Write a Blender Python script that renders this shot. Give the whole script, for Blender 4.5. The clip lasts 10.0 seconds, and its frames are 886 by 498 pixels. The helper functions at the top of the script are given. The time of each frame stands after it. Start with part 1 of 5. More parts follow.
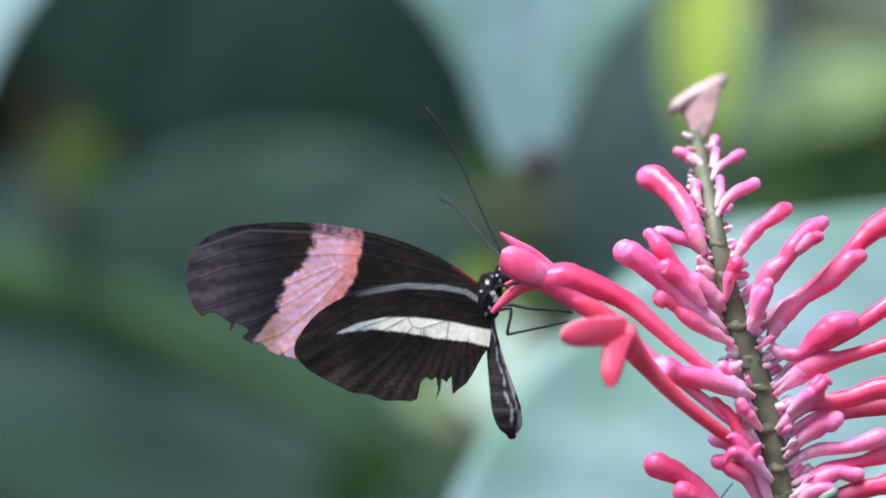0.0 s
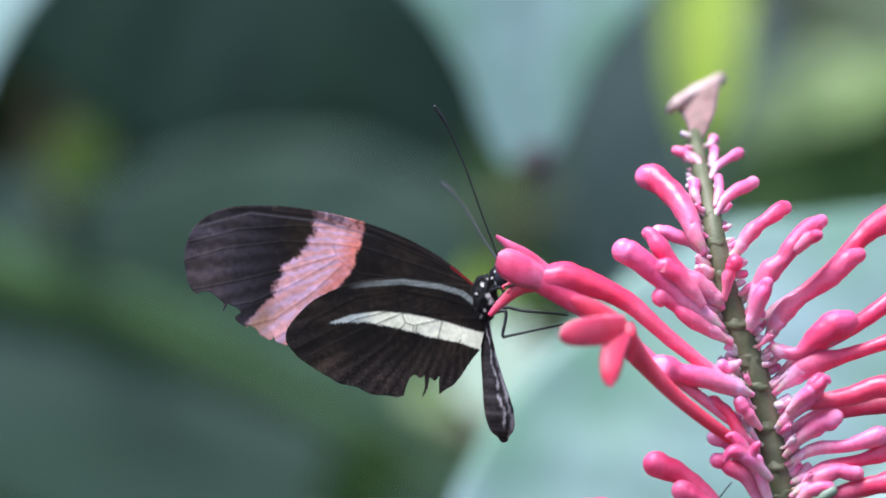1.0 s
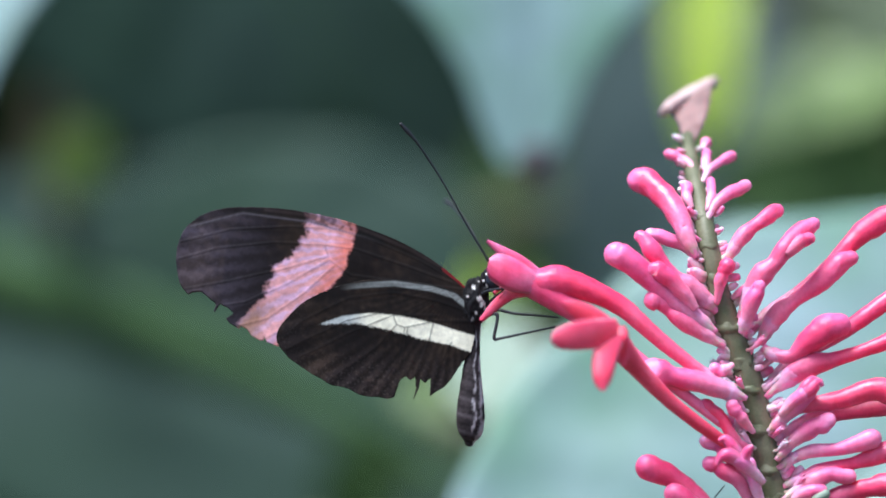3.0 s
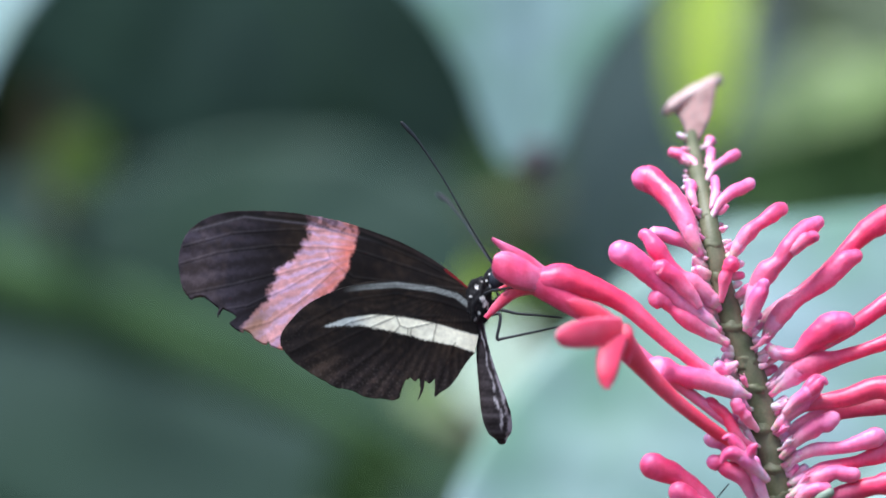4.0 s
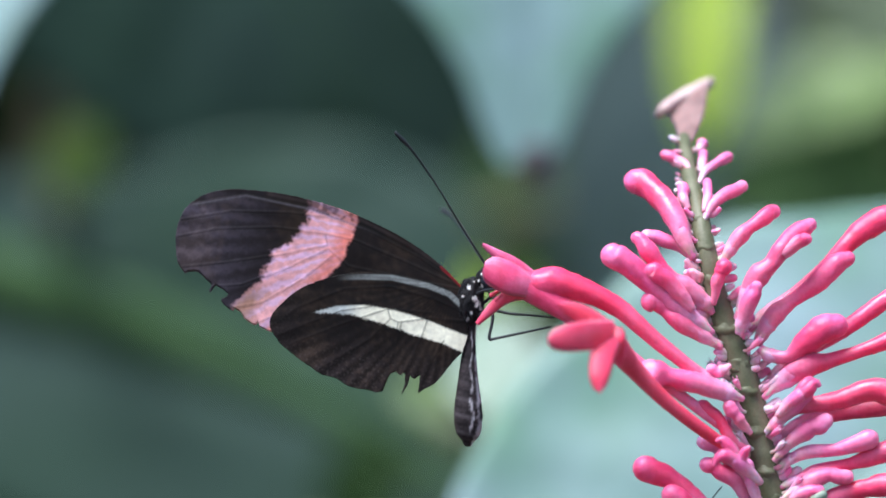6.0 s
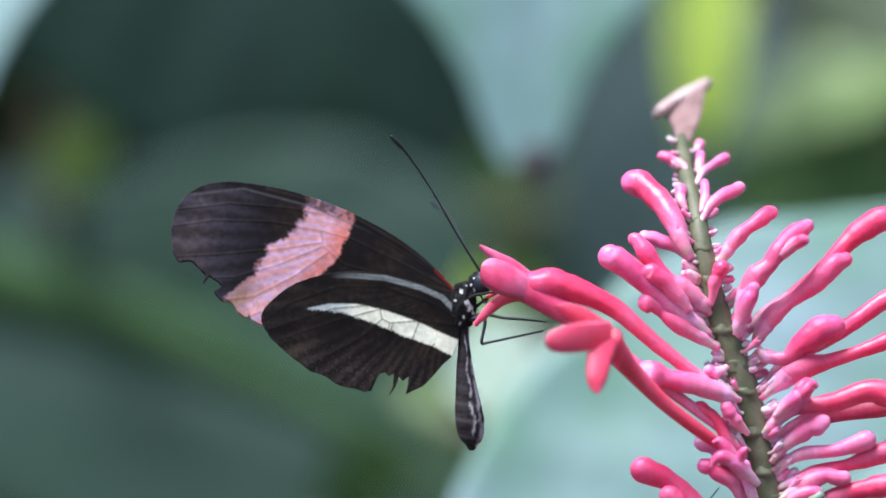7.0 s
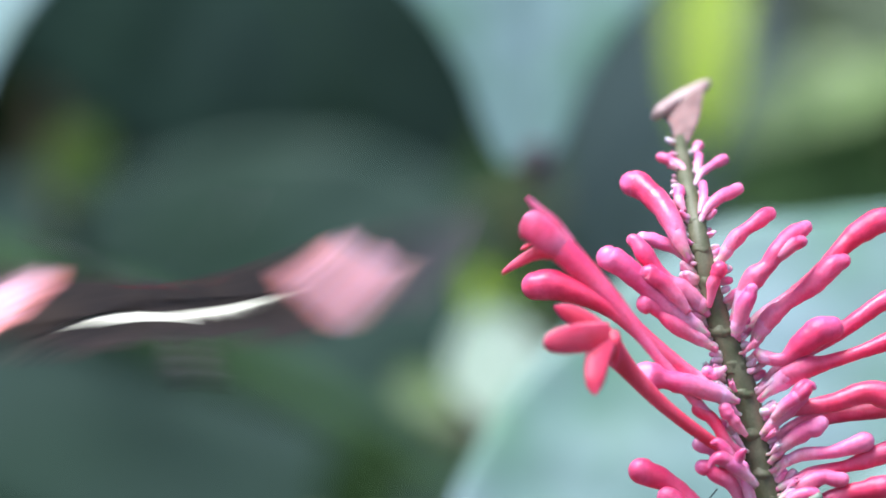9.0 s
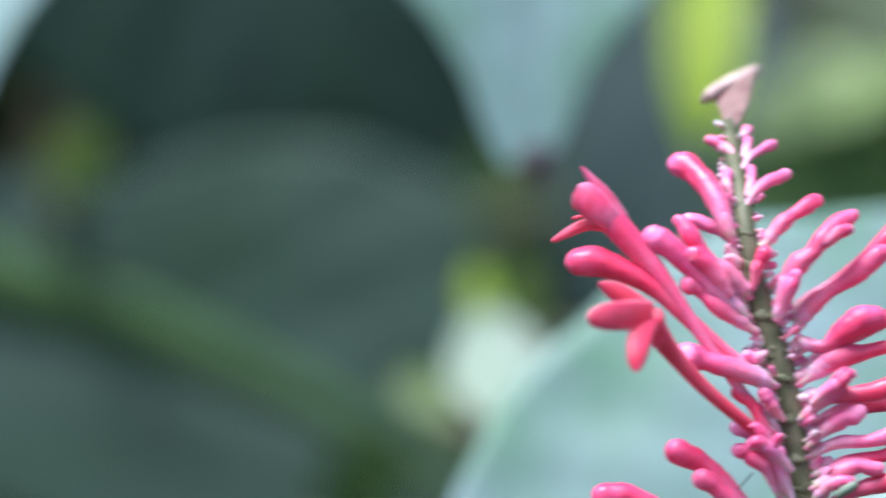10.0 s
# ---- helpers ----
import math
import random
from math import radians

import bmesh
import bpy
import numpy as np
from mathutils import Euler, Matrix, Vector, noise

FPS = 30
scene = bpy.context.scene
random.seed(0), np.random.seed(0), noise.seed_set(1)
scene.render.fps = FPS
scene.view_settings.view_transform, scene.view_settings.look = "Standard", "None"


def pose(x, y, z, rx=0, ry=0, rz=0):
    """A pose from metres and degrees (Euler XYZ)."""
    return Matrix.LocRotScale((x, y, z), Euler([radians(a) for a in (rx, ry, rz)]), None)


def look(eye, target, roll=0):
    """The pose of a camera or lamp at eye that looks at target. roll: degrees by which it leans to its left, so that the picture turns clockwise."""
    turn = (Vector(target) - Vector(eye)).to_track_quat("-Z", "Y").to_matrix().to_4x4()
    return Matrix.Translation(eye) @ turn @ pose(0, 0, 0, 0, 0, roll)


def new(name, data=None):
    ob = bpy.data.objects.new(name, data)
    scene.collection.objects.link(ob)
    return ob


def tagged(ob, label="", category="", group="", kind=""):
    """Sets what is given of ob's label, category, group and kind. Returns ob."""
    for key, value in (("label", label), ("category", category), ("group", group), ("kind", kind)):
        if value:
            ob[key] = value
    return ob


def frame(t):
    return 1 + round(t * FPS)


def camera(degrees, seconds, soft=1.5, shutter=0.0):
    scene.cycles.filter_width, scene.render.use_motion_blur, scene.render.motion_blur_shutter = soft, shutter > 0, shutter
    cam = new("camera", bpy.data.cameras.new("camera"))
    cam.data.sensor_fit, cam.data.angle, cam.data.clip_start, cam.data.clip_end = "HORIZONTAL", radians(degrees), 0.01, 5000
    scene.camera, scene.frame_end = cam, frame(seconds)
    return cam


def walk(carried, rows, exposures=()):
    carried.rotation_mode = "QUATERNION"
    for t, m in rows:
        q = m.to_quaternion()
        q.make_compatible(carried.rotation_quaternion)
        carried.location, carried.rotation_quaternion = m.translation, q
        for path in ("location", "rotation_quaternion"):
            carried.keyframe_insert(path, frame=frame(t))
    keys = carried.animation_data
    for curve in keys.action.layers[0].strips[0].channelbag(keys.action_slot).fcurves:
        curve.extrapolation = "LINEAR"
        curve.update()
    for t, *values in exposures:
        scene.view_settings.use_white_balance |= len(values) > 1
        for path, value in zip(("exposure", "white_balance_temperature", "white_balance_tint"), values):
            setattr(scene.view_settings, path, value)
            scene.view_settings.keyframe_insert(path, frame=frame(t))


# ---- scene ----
# A postman butterfly on a firespike flower, before large shaded leaves.
# Plan: millimetres across (x) and up (z) in the plane of the flower, y towards the leaves behind.
from mathutils.geometry import delaunay_2d_cdt

EYE = (0.0, -0.4608, 1.0)
cam = camera(13.0, 10.0, soft=1.8, shutter=0.45)
cam.data.dof.use_dof = True
cam.data.dof.focus_distance = 0.4605
cam.data.dof.aperture_fstop = 9.0
walk(cam, [(0.0, pose(*EYE, 90, 0, 0)), (10.0, pose(*EYE, 90, 0, 0))], [(0.0, 0.57, 6090, 10.8), (10.0, 0.57, 6090, 10.8)])

# ---- light ----
world = bpy.data.worlds.new("world")
scene.world = world
world.use_nodes = True
wn = world.node_tree
sky = wn.nodes.new("ShaderNodeTexSky")
sky.sky_type, sky.sun_disc = "NISHITA", False
SUN_UP, SUN_TURN = radians(66), radians(232)
sky.sun_elevation, sky.sun_rotation = SUN_UP, SUN_TURN
sky.air_density, sky.dust_density = 1.0, 2.0
wn.nodes["Background"].inputs["Strength"].default_value = 0.145
wn.links.new(sky.outputs["Color"], wn.nodes["Background"].inputs["Color"])
sun = new("sun", bpy.data.lights.new("sun", "SUN"))
sun.data.energy, sun.data.angle, sun.data.color = 5.0, radians(30), (1.0, 0.985, 0.97)
# a hazy sun stands high behind the camera, to its left
way = Vector((math.sin(SUN_TURN) * math.cos(SUN_UP), math.cos(SUN_TURN) * math.cos(SUN_UP), math.sin(SUN_UP)))
sun.matrix_world = look((0, 0, 5), Vector((0, 0, 5)) - way)


# ---- materials ----
def nodes_of(name):
    m = bpy.data.materials.new(name)
    m.use_nodes = True
    return m, m.node_tree, m.node_tree.nodes["Principled BSDF"]


def ramp(nt, fac, stops):
    r = nt.nodes.new("ShaderNodeValToRGB")
    while len(r.color_ramp.elements) < len(stops):
        r.color_ramp.elements.new(0.5)
    for e, (p, c) in zip(r.color_ramp.elements, stops):
        e.position, e.color = p, (*c, 1)
    nt.links.new(fac, r.inputs["Fac"])
    return r.outputs["Color"]


def noise_of(nt, scale, detail=4, kind="Object", stretch=(1, 1, 1)):
    co = nt.nodes.new("ShaderNodeTexCoord")
    mp = nt.nodes.new("ShaderNodeMapping")
    mp.inputs["Scale"].default_value = stretch
    nt.links.new(co.outputs[kind], mp.inputs["Vector"])
    n = nt.nodes.new("ShaderNodeTexNoise")
    n.inputs["Scale"].default_value, n.inputs["Detail"].default_value = scale, detail
    nt.links.new(mp.outputs["Vector"], n.inputs["Vector"])
    return n.outputs["Fac"]


def bump(nt, p, fac, strength, distance):
    b = nt.nodes.new("ShaderNodeBump")
    b.inputs["Strength"].default_value, b.inputs["Distance"].default_value = strength, distance
    nt.links.new(fac, b.inputs["Height"])
    nt.links.new(b.outputs["Normal"], p.inputs["Normal"])


def mix(nt, fac, a, b, kind="MIX"):
    m = nt.nodes.new("ShaderNodeMix")
    m.data_type, m.blend_type = "RGBA", kind
    for v, s in ((fac, m.inputs[0]), (a, m.inputs[6]), (b, m.inputs[7])):
        if isinstance(v, (int, float)):
            s.default_value = v
        elif isinstance(v, tuple):
            s.default_value = (*v, 1)
        else:
            nt.links.new(v, s)
    return m.outputs[2]


def plain(name, dark, light, scale, rough=0.5, relief=0.2, depth=0.0002, stretch=(1, 1, 1), sss=0.0, gloss=0.5, sub=(1, 0.2, 0.2), thin=0.0):
    """Two tones in a coarse and a fine grain, with a fine relief; thin: the share of light that shines through."""
    m, nt, p = nodes_of(name)
    coarse, fine = noise_of(nt, scale, 3, stretch=stretch), noise_of(nt, scale * 9, 5, stretch=stretch)
    c1 = ramp(nt, coarse, [(0.3, dark), (0.72, light)])
    c2 = ramp(nt, fine, [(0.25, (0.72, 0.72, 0.72)), (0.75, (1.12, 1.12, 1.12))])
    col = mix(nt, 0.6, c1, c2, "MULTIPLY")
    nt.links.new(col, p.inputs["Base Color"])
    p.inputs["Roughness"].default_value = rough
    p.inputs["Specular IOR Level"].default_value = gloss
    if sss:
        p.inputs["Subsurface Weight"].default_value = sss
        p.inputs["Subsurface Radius"].default_value = sub
        p.inputs["Subsurface Scale"].default_value = 0.0006
    bump(nt, p, fine, relief, depth)
    if thin:
        t = nt.nodes.new("ShaderNodeBsdfTranslucent")
        nt.links.new(col, t.inputs["Color"])
        s = nt.nodes.new("ShaderNodeMixShader")
        s.inputs[0].default_value = thin
        nt.links.new(p.outputs[0], s.inputs[1])
        nt.links.new(t.outputs[0], s.inputs[2])
        nt.links.new(s.outputs[0], nt.nodes["Material Output"].inputs["Surface"])
    return m


def flower_material(name, foot, middle, tip, rough=0.43, sss=0.45):
    """Petal skin: paler at the foot of a tube, deeper along it, blotched with lilac, mottled and faintly streaked; no two tubes quite alike."""
    m, nt, p = nodes_of(name)
    a = nt.nodes.new("ShaderNodeAttribute")
    a.attribute_name = "along"
    coarse, fine, broad = noise_of(nt, 260, 4), noise_of(nt, 2200, 4), noise_of(nt, 120, 2)
    add = nt.nodes.new("ShaderNodeMath")
    add.operation = "MULTIPLY_ADD"
    nt.links.new(coarse, add.inputs[0])
    add.inputs[1].default_value = 0.4
    shift = nt.nodes.new("ShaderNodeMath")
    shift.operation = "SUBTRACT"
    nt.links.new(a.outputs["Fac"], shift.inputs[0])
    shift.inputs[1].default_value = 0.2
    nt.links.new(shift.outputs[0], add.inputs[2])
    c = ramp(nt, add.outputs[0], [(0.14, foot), (0.5, middle), (0.74, middle), (1.0, tip)])
    each = nt.nodes.new("ShaderNodeObjectInfo")
    c = mix(nt, 0.7, c, ramp(nt, each.outputs["Random"], [(0.0, (1.0, 0.72, 0.74)), (0.5, (1.0, 1.0, 1.0)), (1.0, (0.97, 1.35, 1.3))]), "MULTIPLY")
    blotch = ramp(nt, broad, [(0.46, (0, 0, 0)), (0.72, (0.5, 0.5, 0.5))])
    c = mix(nt, blotch, c, tuple(0.45 * u + 0.55 * v for u, v in zip(middle, (0.86, 0.3, 0.5))))
    c = mix(nt, 0.5, c, ramp(nt, fine, [(0.2, (0.8, 0.66, 0.7)), (0.8, (1.12, 1.3, 1.25))]), "MULTIPLY")
    c = mix(nt, 0.6, c, ramp(nt, coarse, [(0.3, (0.86, 0.66, 0.7)), (0.7, (1.08, 1.42, 1.3))]), "MULTIPLY")
    streak = noise_of(nt, 900, 3, stretch=(1, 1, 0.35))
    c = mix(nt, 0.5, c, ramp(nt, streak, [(0.35, (0.92, 0.76, 0.8)), (0.65, (1.05, 1.25, 1.2))]), "MULTIPLY")
    nt.links.new(c, p.inputs["Base Color"])
    nt.links.new(ramp(nt, coarse, [(0.3, (rough - 0.1,) * 3), (0.7, (rough + 0.14,) * 3)]), p.inputs["Roughness"])
    p.inputs["Specular IOR Level"].default_value = 0.6
    p.inputs["Sheen Weight"].default_value = 0.07
    p.inputs["Sheen Roughness"].default_value = 0.45
    p.inputs["Sheen Tint"].default_value = (1.0, 0.8, 0.93, 1)
    p.inputs["Subsurface Weight"].default_value = sss
    p.inputs["Subsurface Radius"].default_value = (1, 0.4, 0.48)
    p.inputs["Subsurface Scale"].default_value = 0.0013
    b1, b2 = nt.nodes.new("ShaderNodeBump"), nt.nodes.new("ShaderNodeBump")
    b1.inputs["Strength"].default_value, b1.inputs["Distance"].default_value = 0.3, 0.0004
    b2.inputs["Strength"].default_value, b2.inputs["Distance"].default_value = 0.4, 0.00014
    nt.links.new(noise_of(nt, 620, 3, stretch=(1, 1, 0.6)), b1.inputs["Height"])
    nt.links.new(fine, b2.inputs["Height"])
    nt.links.new(b1.outputs["Normal"], b2.inputs["Normal"])
    nt.links.new(b2.outputs["Normal"], p.inputs["Normal"])
    return m


MAT_PETAL = flower_material("petal", (0.82, 0.19, 0.37), (0.79, 0.036, 0.135), (0.84, 0.1, 0.27))
MAT_BUD = flower_material("bud", (0.83, 0.26, 0.43), (0.8, 0.068, 0.22), (0.86, 0.17, 0.39))
MAT_YOUNG = flower_material("young_bud", (0.82, 0.41, 0.54), (0.82, 0.15, 0.36), (0.87, 0.3, 0.53))
MAT_CALYX = flower_material("calyx", (0.66, 0.52, 0.43), (0.82, 0.32, 0.51), (0.82, 0.19, 0.41))
MAT_STUB = flower_material("pale_stub", (0.68, 0.5, 0.45), (0.83, 0.45, 0.59), (0.86, 0.6, 0.72), 0.45, 0.5)
MAT_LIP = flower_material("petal_lip", (0.76, 0.05, 0.12), (0.74, 0.028, 0.085), (0.78, 0.05, 0.14))
MAT_STALK = plain("stalk", (0.075, 0.09, 0.04), (0.165, 0.165, 0.1), 330, 0.55, 0.3)
MAT_CREST = plain("crest", (0.17, 0.095, 0.09), (0.31, 0.19, 0.18), 420, 0.85, 0.5, 0.0003, sss=0.2)
MAT_RIM = plain("crest_rim", (0.46, 0.31, 0.3), (0.68, 0.53, 0.5), 500, 0.8, 0.5)
# dark tone carries the blade's shade, the bluish light tone its sheen
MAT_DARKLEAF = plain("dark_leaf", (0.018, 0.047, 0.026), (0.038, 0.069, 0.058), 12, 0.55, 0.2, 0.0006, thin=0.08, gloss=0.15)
MAT_HEDGE = plain("hedge_leaf", (0.014, 0.034, 0.012), (0.03, 0.064, 0.02), 14, 0.6, 0.2, 0.0006, thin=0.1, gloss=0.1)
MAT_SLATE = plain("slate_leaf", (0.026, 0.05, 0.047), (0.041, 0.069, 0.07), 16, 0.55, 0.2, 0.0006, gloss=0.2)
MAT_MOSS = plain("moss_green_leaf", (0.045, 0.085, 0.015), (0.08, 0.13, 0.03), 24, 0.6, 0.2, gloss=0.1)
MAT_OLIVE = plain("olive_leaf", (0.014, 0.038, 0.009), (0.03, 0.065, 0.018), 24, 0.6, 0.2, gloss=0.1)
MAT_DRY = plain("withered_tip", (0.03, 0.022, 0.03), (0.06, 0.045, 0.05), 80, 0.7, 0.3)
MAT_RIB = plain("leaf_rib", (0.028, 0.071, 0.021), (0.046, 0.098, 0.034), 40, 0.5, 0.2, gloss=0.2)
# the blue in the light tone stands in for reflected sky
MAT_PALELEAF = plain("pale_leaf", (0.125, 0.25, 0.175), (0.25, 0.355, 0.42), 34, 0.5, 0.2, 0.0006, thin=0.12, gloss=0.4)
MAT_SAGE = plain("sage_leaf", (0.11, 0.235, 0.16), (0.24, 0.34, 0.37), 44, 0.5, 0.2, 0.0006, thin=0.12, gloss=0.4)
MAT_LIMELEAF = plain("lime_leaf", (0.26, 0.4, 0.01), (0.37, 0.51, 0.025), 30, 0.5, 0.2, thin=0.4)
MAT_MIDLEAF = plain("mid_leaf", (0.055, 0.115, 0.03), (0.22, 0.32, 0.11), 26, 0.45, 0.2, thin=0.25)
MAT_DIMLEAF = plain("dim_leaf", (0.035, 0.064, 0.026), (0.1, 0.14, 0.07), 24, 0.5, 0.2, thin=0.2)
MAT_WHITELEAF = plain("whitish_bract", (0.24, 0.34, 0.25), (0.36, 0.44, 0.38), 40, 0.5, 0.1, thin=0.2)
MAT_SOIL = plain("soil", (0.05, 0.035, 0.022), (0.11, 0.08, 0.05), 30, 0.95, 0.8, 0.01)
MAT_BARK = plain("bark", (0.03, 0.032, 0.016), (0.075, 0.07, 0.035), 60, 0.8, 0.6, 0.002)
MAT_BODY = plain("butterfly_cuticle", (0.006, 0.006, 0.008), (0.03, 0.028, 0.03), 900, 0.5, 0.5, 0.0001)
MAT_EYE = plain("butterfly_eye", (0.008, 0.01, 0.02), (0.02, 0.025, 0.045), 900, 0.5, 0.2, 0.00005)
MAT_LIMB = plain("butterfly_limb", (0.006, 0.007, 0.011), (0.02, 0.023, 0.032), 900, 0.5, 0.2, 0.00005)


def wing_material():
    m, nt, p = nodes_of("butterfly_wing")
    a = nt.nodes.new("ShaderNodeAttribute")
    a.attribute_name = "pattern"
    fine = noise_of(nt, 1500, 5)
    coarse = noise_of(nt, 160, 4)
    c = mix(nt, 0.5, a.outputs["Color"], ramp(nt, fine, [(0.25, (0.6, 0.6, 0.6)), (0.75, (1.3, 1.3, 1.3))]), "MULTIPLY")
    c = mix(nt, 0.45, c, ramp(nt, coarse, [(0.3, (0.75, 0.72, 0.72)), (0.7, (1.2, 1.18, 1.22))]), "MULTIPLY")
    nt.links.new(c, p.inputs["Base Color"])
    p.inputs["Roughness"].default_value = 0.6
    p.inputs["Specular IOR Level"].default_value = 0.14
    p.inputs["Sheen Weight"].default_value = 0.03
    p.inputs["Sheen Tint"].default_value = (0.85, 0.7, 0.62, 1)
    bump(nt, p, fine, 0.35, 0.00006)
    t = nt.nodes.new("ShaderNodeBsdfTranslucent")
    nt.links.new(c, t.inputs["Color"])
    s = nt.nodes.new("ShaderNodeMixShader")
    s.inputs[0].default_value = 0.15
    nt.links.new(p.outputs[0], s.inputs[1])
    nt.links.new(t.outputs[0], s.inputs[2])
    nt.links.new(s.outputs[0], nt.nodes["Material Output"].inputs["Surface"])
    return m


MAT_WING = wing_material()
MAT_SCALE = wing_material()
MAT_SCALE.name = "butterfly_scales"

# ---- building ----
MM = 0.001
HUB = Vector((0.0, 0.0, 1.0))  # the middle of the plan


def finish(bm, smooth=True):
    for f in bm.faces:
        f.smooth = smooth
    bmesh.ops.recalc_face_normals(bm, faces=bm.faces)
    return bm


def part(name, bm, material, parent=None, label=""):
    me = bpy.data.meshes.new(name)
    bm.to_mesh(me)
    bm.free()
    me.materials.append(material)
    ob = new(name, me)
    ob.parent = parent
    return tagged(ob, label)


def glide(points, steps):
    """A smooth line (Catmull-Rom) through points of any dimension."""
    p = [np.array(q, float) for q in points]
    p = [2 * p[0] - p[1], *p, 2 * p[-1] - p[-2]]
    out = []
    for i in range(1, len(p) - 2):
        a, b, c, d = p[i - 1:i + 3]
        for k in range(steps):
            t = k / steps
            out.append(0.5 * (2 * b + (c - a) * t + (2 * a - 5 * b + 4 * c - d) * t * t + (3 * b - a - 3 * c + d) * t ** 3))
    return out + [p[-2]]


def rings(bm, line, radii, sides=10, flat=1.0, wobble=0.0, cap=True):
    """A tube along a line of Vectors; rounded ends; flat: its thickness in depth against its width."""
    n = len(line)
    loops = []
    along = bm.verts.layers.float.get("along") or bm.verts.layers.float.new("along")
    for i in range(n):
        d = (line[min(i + 1, n - 1)] - line[max(i - 1, 0)]).normalized()
        u = d.cross(Vector((0, 1, 0)))
        u = u.normalized() if u.length > 1e-3 else Vector((1, 0, 0))
        v = d.cross(u).normalized()
        r = radii[i]
        loop = []
        for k in range(sides):
            a = 2 * math.pi * k / sides
            w = r * (1 + wobble * noise.noise(Vector((line[i].x, line[i].z, 0)) * 900 + Vector((k * 1.7, 0, 0))))
            vert = bm.verts.new(line[i] + u * math.cos(a) * w + v * math.sin(a) * w * flat)
            vert[along] = i / (n - 1)
            loop.append(vert)
        loops.append(loop)
    for a, b in zip(loops, loops[1:]):
        for k in range(sides):
            bm.faces.new((a[k], a[(k + 1) % sides], b[(k + 1) % sides], b[k]))
    if cap:
        bm.faces.new(loops[0][::-1])
        bm.faces.new(loops[-1])
    return bm


def tube(points, origin, steps=5, sides=10, flat=1.0, wobble=0.0, blunt=True):
    """A smooth tapering tube from plan rows (x, z, y, radius) in millimetres, about an origin; blunt: a rounded end."""
    g = glide(points, steps)
    line = [Vector((q[0], q[2], q[1])) * MM - origin for q in g]
    radii = [max(q[3], 0.02) * MM for q in g]
    if blunt:
        d, r = (line[-1] - line[-3]).normalized(), radii[-1]
        for k in (0.35, 0.65, 0.86, 0.97):
            line.append(line[len(g) - 1] + d * r * k)
            radii.append(r * math.sqrt(1 - k * k))
    return finish(rings(bmesh.new(), line, radii, sides, flat, wobble))


def lobe(points, origin, thick=0.12, cup=0.25, rows=10, across=6):
    """A petal lobe: rows (x, z, y, half width) in millimetres, cupped across, of real thickness."""
    bm = bmesh.new()
    along = bm.verts.layers.float.new("along")
    g = glide(points, max(2, rows // (len(points) - 1)))
    line = [Vector((q[0], q[2], q[1])) * MM - origin for q in g]
    sheet = []
    for side in (-1, 1):
        grid = []
        for i, q in enumerate(g):
            d = (line[min(i + 1, len(g) - 1)] - line[max(i - 1, 0)]).normalized()
            u = d.cross(Vector((0, 1, 0))).normalized()
            v = Vector((0, 1, 0))
            row = []
            for k in range(across + 1):
                s = 2 * k / across - 1
                edge = 1 - abs(s) ** 3
                vert = bm.verts.new(line[i] + u * s * q[3] * MM + v * MM * (cup * s * s * q[3] + side * thick * edge))
                vert[along] = 0.3 + 0.7 * i / len(g)
                row.append(vert)
            grid.append(row)
        sheet.append(grid)
        for a, b in zip(grid, grid[1:]):
            for k in range(across):
                bm.faces.new((a[k], a[k + 1], b[k + 1], b[k]))
    bmesh.ops.remove_doubles(bm, verts=bm.verts, dist=1e-6)
    return finish(bm)


def lean(rows):
    """The spike's upper end bends away from the viewer: the further up, the more."""
    out = []
    for x, z, y, r in rows:
        back = 0.07 * max(0.0, z + 2.0) ** 2
        k = 1 + back / 460.8
        out.append((x * k, z * k, y + back, r * k))
    return out


# ---- the flower spike ----
SPIKE = Vector((51.96, 0, -265.11)) * MM  # its foot, where it leaves the shrub


def build_spike():
    spike = new("flower_spike")
    tagged(spike, "tall firespike flower head with coral-pink tubular buds on an olive stalk", "flower")
    spike.matrix_world = Matrix.Translation(HUB + SPIKE)
    o = SPIKE
    stalk = tube(lean([(30.07, 13.59, 0, 0.74), (30.54, 10.11, 0, 0.94), (31.47, 6.09, 0, 1.07), (32.41, 1.41, 0, 1.21), (33.48, -3.95, 0, 1.34), (35.09, -9.31, 0, 1.54), (36.56, -13.33, 0, 1.61), (37.9, -18.01, 0, 1.74), (38.97, -23.37, 0, 1.81), (40.18, -29.53, 0, 1.88), (42.59, -41.45, 0, 2.01), (46.61, -84.31, 0, 2.28), (49.96, -171.36, 0, 2.68), (51.96, -266.45, 0, 3.08)]), o, 6, 14, 1.0, 0.12, False)
    part("stalk", stalk, MAT_STALK, spike, "olive-green stalk with pale nodes")
    return spike, o


def teeth(bm, at, d, r, count=5, long=1.6, flare=1.15):
    """Small pointed sepals round the end of a calyx, each a thin wedge."""
    along = bm.verts.layers.float.get("along")
    u = d.cross(Vector((0, 1, 0)))
    u = u.normalized() if u.length > 1e-3 else Vector((1, 0, 0))
    v = d.cross(u)
    for k in range(count):
        a = 2 * math.pi * k / count + 0.3
        e, f, h = (u * math.cos(b) + v * math.sin(b) for b in (a, a + 0.5, a - 0.5))
        vs = [bm.verts.new(at + q) for q in (h * r * 0.95, e * r * 1.15, f * r * 0.95, e * r * 0.8, e * r * flare + d * r * long)]
        for w in vs:
            w[along] = 1.0
        for t in ((0, 1, 4), (1, 2, 4), (2, 3, 4), (3, 0, 4), (0, 3, 2, 1)):
            bm.faces.new([vs[m] for m in t])


